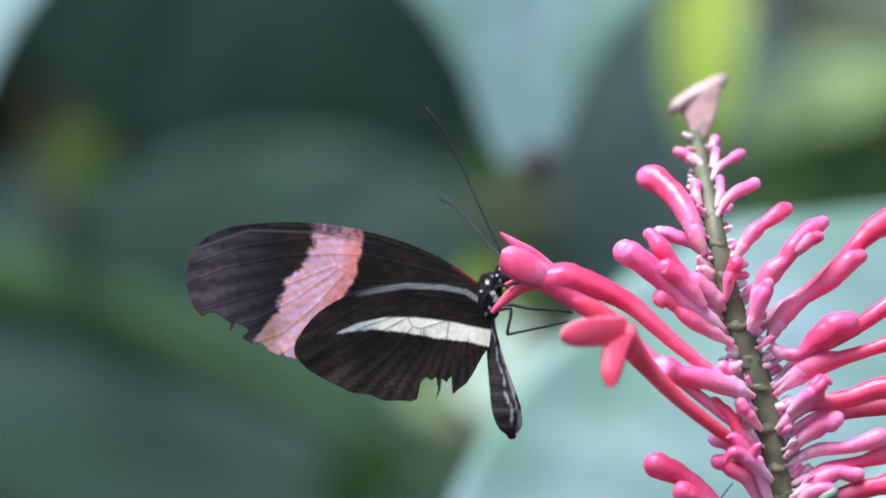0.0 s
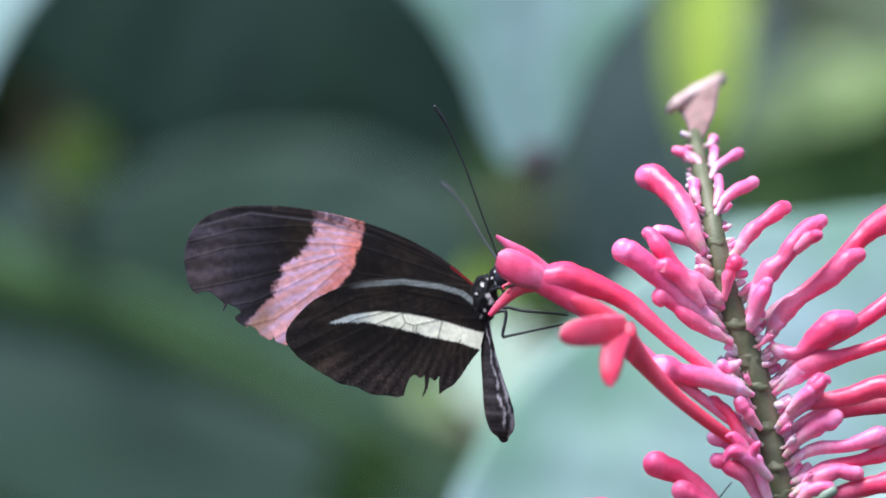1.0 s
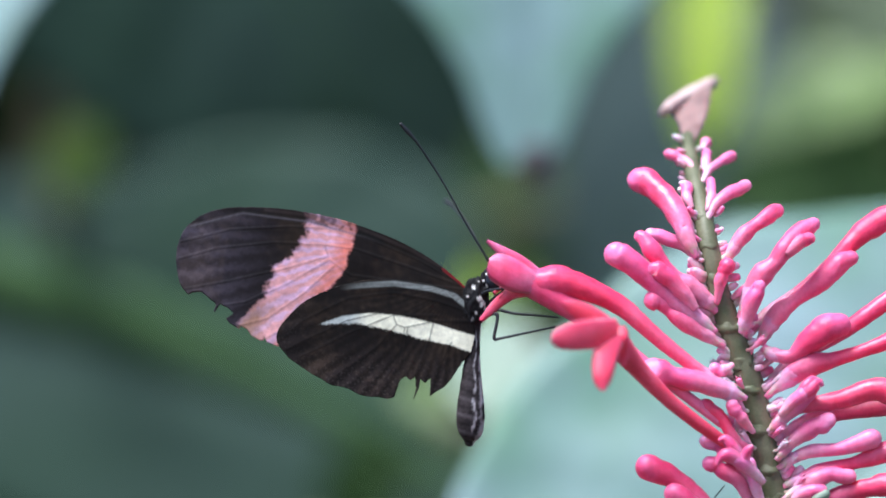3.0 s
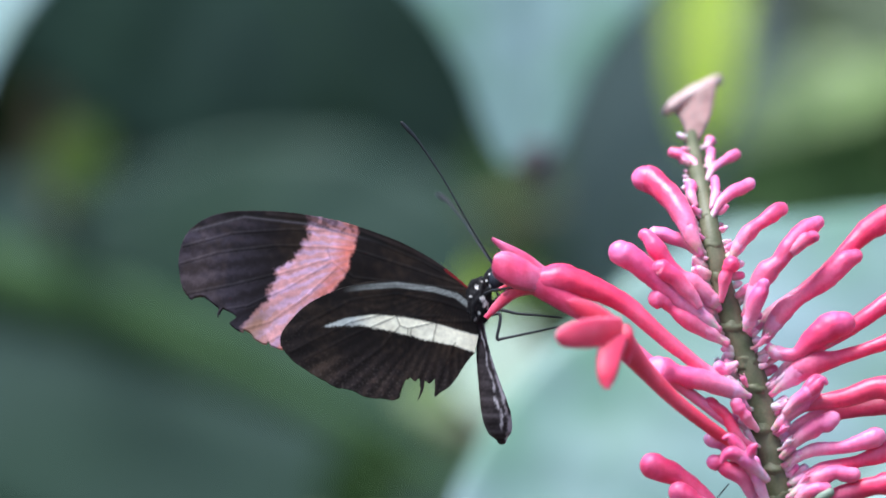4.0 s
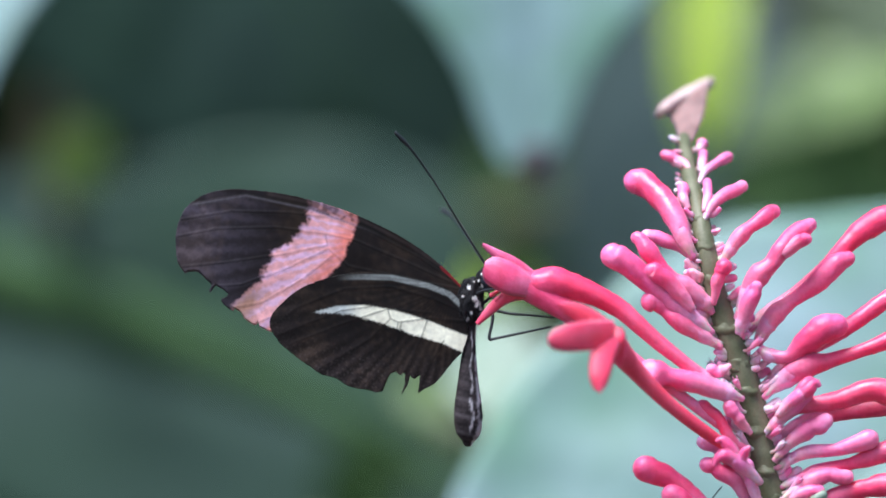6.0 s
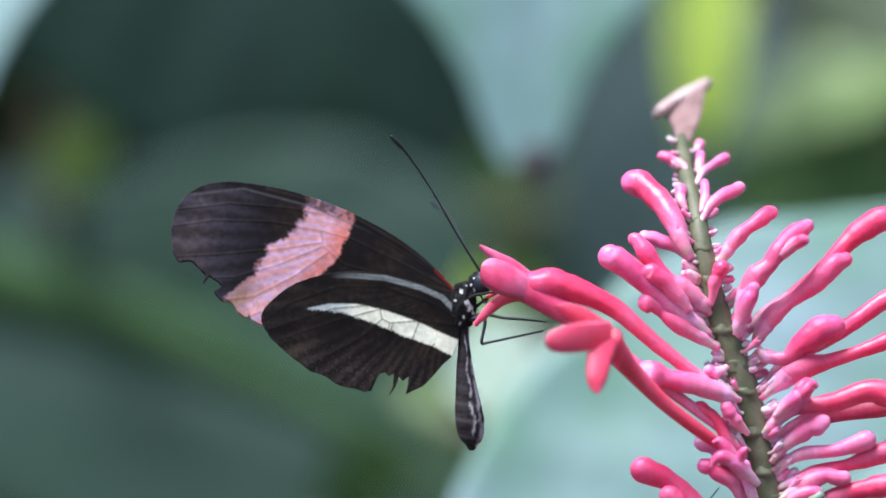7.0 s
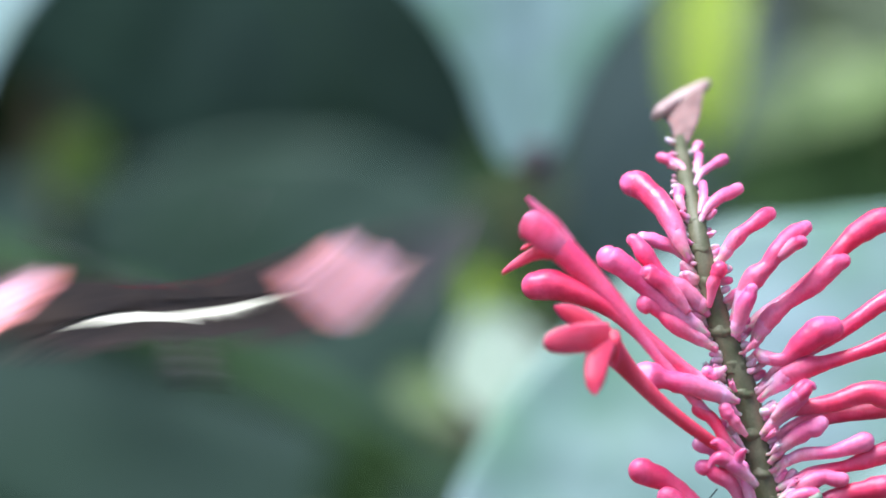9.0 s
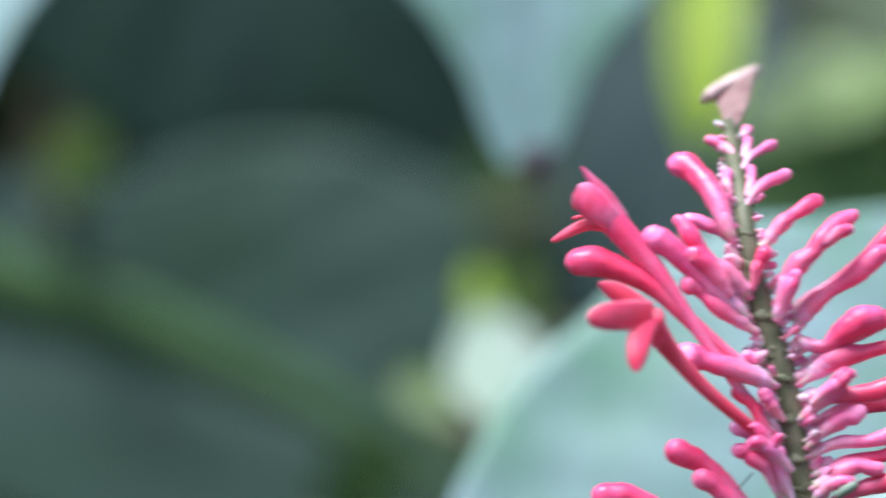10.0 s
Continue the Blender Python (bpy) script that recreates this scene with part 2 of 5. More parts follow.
def bud(spike, o, rows, material, calyx=True, name="bud", sides=12, shaped=False):
    """A flower bud: a thin foot in a pale calyx, a tube with a waist that swells into a blunt, faintly seamed head."""
    rows = lean(rows)
    rnd = random.Random(int(rows[0][0] * 977 + rows[-1][1] * 131 + rows[-1][0] * 37))
    g = glide(rows, 8)
    n = len(g) - 1
    waist, deep = rnd.uniform(0.6, 0.76), 0.0 if shaped else rnd.uniform(0.1, 0.24)
    lump = rnd.uniform(0, 90)
    for k, q in enumerate(g):
        t = k / n
        w = np.interp(t, (0, 0.1, 0.22, 0.36, 0.55, 1), (0.55, 0.62, 0.86, 1.0, 0.98, 1.0)) if calyx else np.interp(t, (0, 0.35, 1), (0.65, 0.95, 1.0))
        w = 1.0 if shaped else w
        q[3] *= w * (1 - deep * math.exp(-((t - waist) / 0.1) ** 2)) * (1 + (0.06 if shaped else 0.13) * noise.noise(Vector((lump, t * 5.5, 0))))
        q[0] += 0.22 * q[3] * noise.noise(Vector((lump, 7, t * 4))) * min(1, t * 4)
        q[1] += 0.22 * q[3] * noise.noise(Vector((lump, 17, t * 4))) * min(1, t * 4)
    line = [Vector((q[0], q[2], q[1])) * MM - o for q in g]
    radii = [max(q[3], 0.2) * MM for q in g]
    d, r = (line[-1] - line[-3]).normalized(), radii[-1]
    full, fr = line[:], radii[:]
    for k in (0.3, 0.55, 0.76, 0.9, 0.98):
        full.append(line[-1] + d * r * k * 1.05)
        fr.append(r * math.sqrt(1 - k * k))
    bm = rings(bmesh.new(), full, fr, sides + 6, 1.0, 0.1)
    # the closed lobes meet in shallow seams towards the tip
    along = bm.verts.layers.float.get("along")
    turn = rnd.uniform(0, 3)
    for i, v in enumerate(bm.verts):
        t, a = v[along], 2 * math.pi * (i % (sides + 6)) / (sides + 6) + turn
        if t > 0.6 and i // (sides + 6) < len(full):
            c = full[i // (sides + 6)]
            v.co = c + (v.co - c) * (1 - 0.09 * (t - 0.6) / 0.4 * max(0.0, math.cos(2 * a)) ** 6)
    b = part(name, finish(bm), material, spike)
    if calyx:
        i0, i1 = max(1, int(n * 0.04)), max(4, int(n * rnd.uniform(0.2, 0.3)))
        seg = range(i0, i1 + 1)
        cup = [max(radii[i] * 1.1, 0.34 * MM) * (0.8 + 0.26 * math.sin(math.pi * (i - i0 + 0.6) / (i1 - i0 + 1.2))) for i in seg]
        bm = rings(bmesh.new(), [line[i] for i in seg], cup, 10, 1.0, 0.2)
        teeth(bm, line[i1], (line[i1 + 1] - line[i1 - 1]).normalized(), cup[-1] * 0.97, 5, rnd.uniform(0.5, 0.9), 0.92)
        part("calyx", finish(bm), MAT_CALYX, b, "pale pink calyx with small teeth")
    return b


def build_spent(spike, o):
    """Empty calyces on thin stalks, left where flowers have dropped."""
    rnd = random.Random(21)
    nodes = [(34.96, -9.11, 0, 1.47), (35.89, -11.99, 0, 1.54), (36.7, -14.33, 0, 1.61), (37.37, -16.67, 0, 1.67), (38.04, -19.35, 0, 1.74), (38.57, -21.7, 0, 1.74), (39.11, -24.04, 0, 1.81), (39.64, -26.72, 0, 1.81), (40.31, -29.06, 0, 1.88)]
    for i, q in enumerate(lean(nodes)):
        for k in range(2):
            side = -1 if k % 2 else 1
            a = side * rnd.uniform(0.5, 1.7)
            out = Vector((math.sin(a), -abs(math.cos(a)), rnd.uniform(-0.1, 0.45))).normalized()
            n = rnd.uniform(1.8, 3.4)
            p0 = Vector((q[0], q[2], q[1])) + out * q[3] * 0.8
            pts = [p0, p0 + out * n * 0.4, p0 + (out + Vector((0, 0, 0.2))) * n * 0.75, p0 + (out + Vector((0, 0, 0.3))) * n]
            g = glide([(v.x, v.z, v.y, w) for v, w in zip(pts, (0.24, 0.22, 0.36, 0.34))], 4)
            line = [Vector((v[0], v[2], v[1])) * MM - o for v in g]
            bm = rings(bmesh.new(), line, [v[3] * MM for v in g], 8, 1, 0.15)
            teeth(bm, line[-1], (line[-1] - line[-3]).normalized(), g[-1][3] * MM, 4, 1.5, 1.15)
            part("spent_calyx", finish(bm), rnd.choice((MAT_CALYX, MAT_STUB, MAT_YOUNG)), spike)


def build_buds(spike, o):
    def young(rows, **k):
        return bud(spike, o, rows, MAT_YOUNG, **k)

    def ripe(rows, **k):
        return bud(spike, o, rows, MAT_BUD, **k)

    def old(rows, **k):
        return bud(spike, o, rows, MAT_PETAL, **k)

    # upper buds
    young([(31.74, 8.1, -1, 0.4), (32.41, 9.44, -1.6, 0.47), (33.88, 10.58, -2, 0.6), (35.09, 11.18, -2, 0.67)], calyx=False)
    young([(30.87, 9.44, -1, 0.4), (30, 10.45, -1.5, 0.6), (28.86, 11.12, -1.8, 0.6), (27.72, 11.52, -2, 0.67)], calyx=False)
    young([(32.01, 9.44, -1.5, 0.47), (32.14, 10.78, -2, 0.6), (32.21, 11.58, -2, 0.54)], calyx=False)
    young([(31.74, 11.99, -1, 0.4), (32.14, 12.79, -1.4, 0.67)], calyx=False)
    young([(32.14, 3.42, -1, 0.47), (33.08, 5.29, -1.6, 0.54), (34.55, 6.63, -2, 0.8), (36.7, 7.7, -2, 0.8)])
    young([(32.28, 4.75, -1.6, 0.4), (32.68, 6.76, -2.2, 0.6), (32.68, 8.24, -2.4, 0.54)], calyx=False)
    young([(30.54, 5.09, -1, 0.47), (29.87, 6.43, -1.6, 0.67), (29.87, 7.57, -1.8, 0.74)], calyx=False)
    ripe([(34.44, -1.37, -1, 0.4), (35.11, -0.16, -1.2, 0.6), (35.91, 1.04, -1.4, 0.85), (36.78, 2.12, -1.6, 0.98), (37.92, 2.99, -1.8, 0.72), (39.13, 3.86, -2, 0.95), (40.07, 4.53, -2, 0.92), (40.40, 4.73, -2, 0.85)], shaped=True)
    old([(31.03, -0.83, -1, 0.45), (30.15, 1.18, -1.3, 0.85), (29.22, 3.59, -1.6, 1.3), (27.94, 5.80, -1.9, 1.4), (26.40, 7.21, -2.2, 1.45), (25.07, 8.14, -2.4, 1.62), (24.46, 8.34, -2.4, 1.5)], shaped=True)
    young([(31.76, -1.63, 1, 0.4), (30.56, -0.03, 1, 0.7), (28.95, 1.04, 0.8, 0.8), (27.07, 1.71, 0.6, 0.85), (25.73, 1.98, 0.4, 0.8)], shaped=True)
    ripe([(33.37, -7.26, -1, 0.4), (32.16, -5.79, -1.2, 0.85), (30.15, -4.18, -1.5, 1.2), (28.55, -3.24, -1.6, 0.9), (27.21, -1.77, -1.7, 0.85), (25.87, -0.03, -1.9, 1.15), (24.80, 1.31, -2, 0.85), (24.40, 1.71, -2, 0.75)], shaped=True)
    ripe([(33.24, -9.67, -1.6, 0.45), (31.23, -8.06, -1.9, 0.85), (28.82, -6.32, -2.2, 1.1), (26.40, -4.18, -2.4, 1.25), (24.26, -2.17, -2.6, 1.35), (22.39, -0.76, -2.7, 1.52), (21.58, -0.43, -2.7, 1.45)], shaped=True)
    ripe([(30.82, -6.86, -2.8, 0.5), (29.49, -5.12, -3, 0.9), (28.01, -3.51, -3.2, 1), (26.67, -2.44, -3.3, 1.15), (26.14, -2.17, -3.3, 1)], shaped=True, calyx=False)
    ripe([(33.35, -6.29, -1.6, 0.47), (33.88, -3.28, -2, 0.8), (34.55, -1.81, -2, 0.94)], calyx=False)
    ripe([(34.29, -11.32, -1.6, 0.6), (31.54, -9.64, -2, 1), (28.86, -7.97, -2.4, 1.07), (27.19, -6.63, -2.4, 0.87), (25.98, -5.76, -2.4, 1.21)])
    # buds reaching to the other side
    ripe([(36.18, -8.06, -1, 0.5), (36.99, -6.19, -1.2, 0.8), (37.79, -4.18, -1.4, 1.1), (38.86, -2.57, -1.6, 1.36), (40.20, -1.50, -1.7, 1), (41.54, 0.11, -1.8, 1.15), (43.01, 1.98, -1.8, 1.15), (44.35, 2.92, -1.8, 0.98), (44.75, 3.12, -1.8, 0.85)], shaped=True)
    ripe([(41.40, -0.43, -2.2, 0.7), (42.74, 0.78, -2.4, 0.85), (43.82, 1.31, -2.4, 0.8), (44.22, 1.45, -2.4, 0.7)], calyx=False, shaped=True)
    ripe([(36.32, -9.67, -2, 0.5), (36.85, -7.79, -2.6, 0.85), (37.59, -5.79, -3, 1.02), (38.12, -4.45, -3, 0.78), (38.26, -4.11, -3, 0.7)], shaped=True)
    ripe([(38.59, -11.14, 0.5, 0.55), (39.53, -9.13, 0.5, 0.85), (41.00, -7.33, 0.6, 1.2), (42.74, -6.05, 0.7, 0.8), (44.49, -4.71, 0.8, 0.98), (46.23, -3.24, 1, 1.28), (48.24, -1.57, 1, 1.25), (49.57, -0.90, 1, 0.92)], shaped=True)
    old([(36.4, -11.0, 1.4, 0.5), (39.6, -7.6, 2.4, 0.62), (43.6, -4.7, 2.8, 0.66), (46.6, -2.2, 2.6, 0.8), (49.17, 0.51, 2.2, 1.05), (51.18, 2.38, 2, 1.35), (53.59, 3.59, 2, 1.5), (55.33, 3.99, 2, 1.4)], shaped=True)
    old([(38.86, -11.41, -1, 0.5), (40.07, -12.28, -1.4, 0.72), (42.21, -12.28, -1.8, 0.85), (44.22, -10.74, -2.2, 1.4), (45.96, -9.40, -2.4, 1.72), (47.57, -8.80, -2.4, 1.5)], shaped=True)
    old([(38.57, -16.67, 1, 0.6), (41.92, -13.46, 1, 0.74), (45.94, -11.18, 1, 0.8), (50.62, -8.3, 1.4, 1), (54.64, -5.62, 1.8, 1.47), (59, -4.49, 2, 1.74), (61.34, -5.29, 2, 1.61)])
    old([(39.11, -17.34, -1, 0.6), (41.58, -15.2, -1.2, 1.34), (43.93, -13.53, -1.5, 1.54), (47.28, -12.79, -1.6, 0.94), (51.96, -11.32, -2, 1.07), (57.32, -9.31, -2, 1.34), (62.01, -8.77, -2, 1.61)])
    old([(39.78, -22.03, -1.6, 0.6), (41.58, -19.22, -2, 1.07), (43.93, -18.15, -2.2, 0.94), (47.95, -17.54, -2.6, 1.14), (51.96, -16.54, -3, 1.61), (55.31, -17.14, -3, 1.67), (57.32, -18.15, -3, 1.34)])
    young([(39.38, -21.36, -2, 0.6), (41.25, -19.35, -2.8, 0.8), (42.92, -17.68, -3.2, 1.27), (44.06, -16.81, -3.4, 0.87)])
    old([(40.04, -23.37, 0.6, 0.6), (43.26, -20.56, 0.8, 0.87), (47.28, -19.49, 1, 0.94), (51.96, -18.82, 1.2, 1.07), (60, -17.68, 1.5, 1.34)])
    young([(40.25, -24.71, -2, 0.54), (42.59, -22.17, -2.6, 0.87), (44.6, -20.83, -3, 1.21), (46.27, -20.02, -3, 1)])
    young([(40.45, -25.71, -1.5, 0.54), (43.93, -23.71, -2.2, 0.8), (47.95, -23.37, -2.8, 0.94), (51.29, -22.03, -3, 1.14)])
    old([(40.71, -28.06, -1, 0.54), (44.6, -26.38, -1.5, 0.87), (49.29, -25.04, -2, 1), (54.64, -23.37, -2, 1.34)])
    young([(40.92, -29.4, -2.4, 0.54), (43.93, -27.39, -3, 0.87), (46.61, -26.38, -3.2, 1), (48.62, -26.58, -3.4, 0.87)])
    old([(41.25, -32.75, -1.5, 0.6), (45.94, -29.4, -2.2, 0.94), (50.62, -27.92, -2.8, 1.21), (53.97, -27.39, -3, 1.41)])
    young([(41.25, -30.74, -3, 0.54), (43.26, -28.59, -3.6, 0.87), (45.27, -28.19, -3.8, 0.8)])
    # buds on the near and lower side
    old([(36.23, -17.75, -2.2, 0.6), (33.55, -15.87, -2.8, 1), (30.2, -13.33, -3, 0.87), (26.18, -10.11, -3, 0.94), (22.17, -6.63, -2.8, 1.21), (18.48, -4.49, -2.6, 1.61), (15, -3.55, -2.4, 1.81), (12.99, -3.55, -2.4, 1.67)], sides=14)
    ripe([(36.7, -17.34, -3, 0.6), (34.22, -16.41, -3.8, 1.27), (31.21, -15.47, -4.2, 1.34), (28.19, -14.67, -4.4, 1.41), (26.52, -14.33, -4.5, 1.88), (25.71, -14.26, -4.5, 1.81)], sides=12)
    young([(37.23, -27.39, -1.6, 0.54), (35.22, -24.71, -2, 0.87), (33.55, -23.04, -2.2, 1), (32.21, -22.37, -2.2, 0.87)])
    ripe([(37.57, -30.74, -2.4, 0.54), (35.89, -27.25, -3, 1), (33.55, -25.51, -3.2, 1.07), (32.41, -25.04, -3.2, 0.94)])
    young([(37.9, -28.06, -3, 0.54), (36.23, -25.38, -3.6, 0.8), (34.55, -24.04, -3.8, 0.87)])
    old([(38.24, -36.43, -2, 0.6), (33.88, -32.41, -2.4, 0.94), (30.54, -28.73, -2.8, 1.21), (27.52, -26.38, -3, 1.54), (25.18, -25.51, -3, 1.47)], sides=12)
    ripe([(37.9, -36.76, -3, 0.54), (33.21, -32.41, -3.6, 0.94), (30.2, -29.73, -4, 1.27), (28.19, -28.46, -4, 1.27)])
    old([(39.24, -42.79, -1.4, 0.6), (31.88, -38.1, -2, 0.94), (24.51, -33.08, -2, 1.21), (19.82, -31.07, -2, 1.54), (16.81, -31.07, -2, 1.54)])
    young([(38.91, -30.74, -3.5, 0.54), (37.57, -27.39, -4, 0.74), (36.9, -25.04, -4.2, 0.8)], calyx=False)
    young([(37.57, -21.36, -3, 0.47), (36.03, -19.69, -3.8, 0.8), (35.09, -18.15, -4, 0.8)], calyx=False)
    young([(35.22, -13.33, -2.6, 0.47), (33.88, -14.13, -3, 0.74), (33.08, -13.86, -3, 0.67)], calyx=False)
    part("filament", tube([(32.41, -29.67, -3.4, 0.08), (33.21, -28.59, -3.6, 0.08), (34.02, -27.59, -3.8, 0.08)], o, 4, 5), MAT_LIMB, spike, "thin dark thread")
    part("pale_bud", tube([(43.93, -29.93, -4, 0.47), (44.93, -29.13, -4.4, 0.6), (45.8, -28.59, -4.4, 0.6)], o, 4, 8), MAT_WHITELEAF, spike, "small cream-coloured bud")
    old([(37.23, -23.37, -2.8, 0.54), (35.22, -22.03, -3.2, 0.67), (33.88, -19.69, -3.2, 0.8), (32.01, -18.15, -3, 0.87)], calyx=False)


def build_crest(spike, o):
    """The flared, flattened growing tip with a pale downy rim."""
    bm = bmesh.new()
    along = bm.verts.layers.float.new("along")
    low, n, rows = [], 20, 9
    c0, c1 = Vector((30, 0, 12.66)), Vector((30.27, 0, 18.48))
    axis = Vector((33.21 - 27.19, 0, 20.36 - 16.94)).normalized()
    for i in range(rows):
        t = i / (rows - 1)
        x, z, y, _ = lean([(*c0.lerp(c1, t).xz, 0, 0)])[0]
        c = Vector((x, y, z))
        c.x += 0.55 * math.sin(math.pi * t)
        half = (0.871 + 2.411 * t ** 1.35)
        deep = 1.004 + 0.402 * t
        tilt = axis.lerp(Vector((1, 0, 0)), 1 - t).normalized()
        ring = []
        for k in range(n):
            a = 2 * math.pi * k / n
            w = 1 + 0.1 * noise.noise(Vector((k * 0.6, t * 5, 3)))
            v = bm.verts.new((c + tilt * math.cos(a) * half * w + Vector((0, 1, 0)) * math.sin(a) * deep * w) * MM - o)
            v[along] = t
            ring.append(v)
        low.append(ring)
    for a, b in zip(low, low[1:]):
        for k in range(n):
            bm.faces.new((a[k], a[(k + 1) % n], b[(k + 1) % n], b[k]))
    bm.faces.new(low[-1])
    bm.faces.new(low[0][::-1])
    crest = part("crest", finish(bm), MAT_CREST, spike, "dull mauve flared growing tip")
    rim = tube(lean([(27.35, 16.6, 0, 0.6), (28.26, 17.35, 0, 0.78), (30.27, 18.5, 0, 0.85), (32.01, 19.45, 0, 0.82), (32.85, 19.95, 0, 0.66)]), o, 4, 12, 1.6, 0.2)
    part("rim", rim, MAT_RIM, crest, "pale downy rim")


def build_bracts(spike, o):
    """Small pale bracts and stubs in whorls at the nodes of the stalk."""
    rnd = random.Random(4)
    nodes = [(30.67, 9.58, 0, 0.94), (31.34, 6.43, 0, 1.07), (32.01, 3.75, 0, 1.14), (32.54, 0.6, 0, 1.21), (33.35, -3.42, 0, 1.34), (34.96, -9.11, 0, 1.54), (36.43, -13.33, 0, 1.61), (37.37, -16.67, 0, 1.74), (38.44, -21.36, 0, 1.81), (39.38, -26.05, 0, 1.88), (40.31, -29.4, 0, 1.88)]
    between = [tuple((u + v) / 2 for u, v in zip(a, b)) for a, b in zip(nodes, nodes[1:])] + [(30.2, 12.4, 0, 0.8), (30.35, 11.2, 0, 0.85)]
    for i, q in enumerate(lean(nodes + between)):
        full = i < len(nodes)
        upper = q[1] > 0
        # a slightly swollen collar, from whose sides the stubs spring
        h, w = q[3] * 0.32 + 0.15, q[3]
        tilt = rnd.uniform(-0.5, 0.5)
        collar = [(q[0] - 0.06 * h + tilt * e * 0.3, q[1] + e * h, q[2], w * g) for e, g in ((1.1, 0.95), (0.6, 1.03), (0, 1.08), (-0.6, 1.02), (-1.1, 0.93))]
        if full:
            part("stalk_node", tube(collar, o, 4, 18, 1.0, 0.3, False), MAT_STALK, spike, "slightly swollen green node")
        for k in range((11 if upper else 14) if full else (4 if upper else 8)):
            side = rnd.choice((-1, 1))
            a = side * rnd.uniform(0.95, 1.9)
            out = Vector((math.sin(a), -math.cos(a), 0.0))
            up = Vector((0.3 * math.sin(a), 0, 1.0))
            s = rnd.uniform(0.5, 1.4) * (0.7 if upper else 1.05)
            p0 = Vector((q[0], q[2], q[1] + rnd.uniform(-1.2, 1.0))) + out * q[3] * 0.8
            p1 = p0 + (out * 0.6 + up * rnd.uniform(-0.2, 0.5)) * s
            p2 = p1 + (out * 0.5 + up * rnd.uniform(0.0, 0.7)) * s
            rows = [(v.x, v.z, v.y, w) for v, w in ((p0, 0.24 * s), (p1, 0.44 * s), (p2, rnd.uniform(0.26, 0.44) * s))]
            part("bract", tube(rows, o, 3, 7, 0.9, 0.3), rnd.choice((MAT_STUB, MAT_STUB, MAT_CALYX, MAT_YOUNG)), spike)


def towards(rows, first, last):
    """The rows drawn out towards the viewer, by so many millimetres at the foot and at the end."""
    out = []
    for i, (x, z, y, r) in enumerate(rows):
        near = y - (first + (last - first) * i / (len(rows) - 1))
        k = (460.8 + near) / (460.8 + y)
        out.append((x * k, z * k, near, r * k))
    return out


def build_open_flower(spike, o):
    f = part("open_flower", tube(towards([(35.76, -23.37, -2, 0.54), (33.21, -21.9, -2.6, 0.74), (27.86, -17.75, -3.4, 0.87), (23.84, -13.66, -3.8, 1.14), (21.7, -11.05, -4.2, 1.54), (20.36, -9.44, -4.5, 1.61), (19.55, -8.64, -4.6, 1.21)], 0, 8), o, 5, 12), MAT_LIP, spike, "open coral-red flower with spreading lobes")
    for rows in ([(21.4, -9.3, -7.6, 1.5), (18.8, -9.5, -10.0, 1.75), (16.4, -9.75, -11.2, 1.7), (14.9, -9.95, -11.4, 1.4), (14.0, -10.05, -11.3, 0.95), (13.55, -10.1, -11.2, 0.3)],
                 [(21.0, -9.4, -7.6, 1.6), (19.9, -12.0, -10.0, 1.5), (19.5, -14.1, -11.0, 1.25), (19.45, -15.4, -11.0, 0.8), (19.55, -16.1, -10.8, 0.15)],
                 [(20.62, -9.3, -5.6, 1.34), (18.15, -7.5, -5, 1.27), (16.34, -6.6, -4.6, 1), (15, -6.03, -4.4, 0.2)],
                 [(21.16, -9.0, -6.8, 1.2), (21.5, -10.0, -7.4, 1.3), (21.9, -11.6, -7.0, 0.9), (22.1, -13.4, -6.2, 0.2)]):
        part("petal", lobe(towards(rows, 8, 9), o, 0.1, 0.22, 14, 8), MAT_LIP, f)


PERCH = Vector((34.55, 0, -20.69)) * MM  # where the visited flower joins the stalk


def build_curled(spike, o):
    """Withered corollas: a short tube whose lobes have curled back, red inside."""
    for tube_rows, lobes in (([(40.6, -19.4, -3.6, 0.5), (42.0, -17.8, -4.2, 0.9), (43.2, -16.9, -4.6, 1.0)],
                              [[(43.0, -17.2, -5.0, 0.7), (44.2, -16.2, -5.4, 0.8), (45.0, -15.4, -5.0, 0.6), (45.6, -15.9, -4.6, 0.2)],
                               [(43.0, -17.0, -4.6, 0.7), (43.6, -15.9, -4.8, 0.7), (44.4, -15.1, -4.4, 0.5), (45.1, -15.2, -4.0, 0.2)]]),
                             ([(38.6, -27.2, -4.4, 0.5), (36.8, -25.4, -5.2, 0.95), (35.4, -24.4, -5.6, 1.05)],
                              [[(35.8, -24.6, -6.2, 0.8), (34.4, -23.8, -6.6, 0.9), (33.4, -24.2, -6.4, 0.6), (33.0, -25.0, -6.2, 0.2)],
                               [(35.8, -24.2, -5.8, 0.7), (34.8, -22.8, -6.0, 0.8), (34.0, -22.0, -5.8, 0.6), (33.2, -22.2, -5.6, 0.2)],
                               [(36.2, -24.6, -6.0, 0.6), (36.6, -23.4, -6.4, 0.6), (37.2, -22.8, -6.4, 0.3)]])):
        f = part("withered_flower", tube([(x, z, y, r * 0.8) for x, z, y, r in tube_rows], o, 5, 12, 1.0, 0.15), MAT_YOUNG, spike, "withered pink flower with curled lobes")
        for rows in lobes:
            part("petal", lobe(rows, o, 0.09, 0.6), MAT_BUD, f)


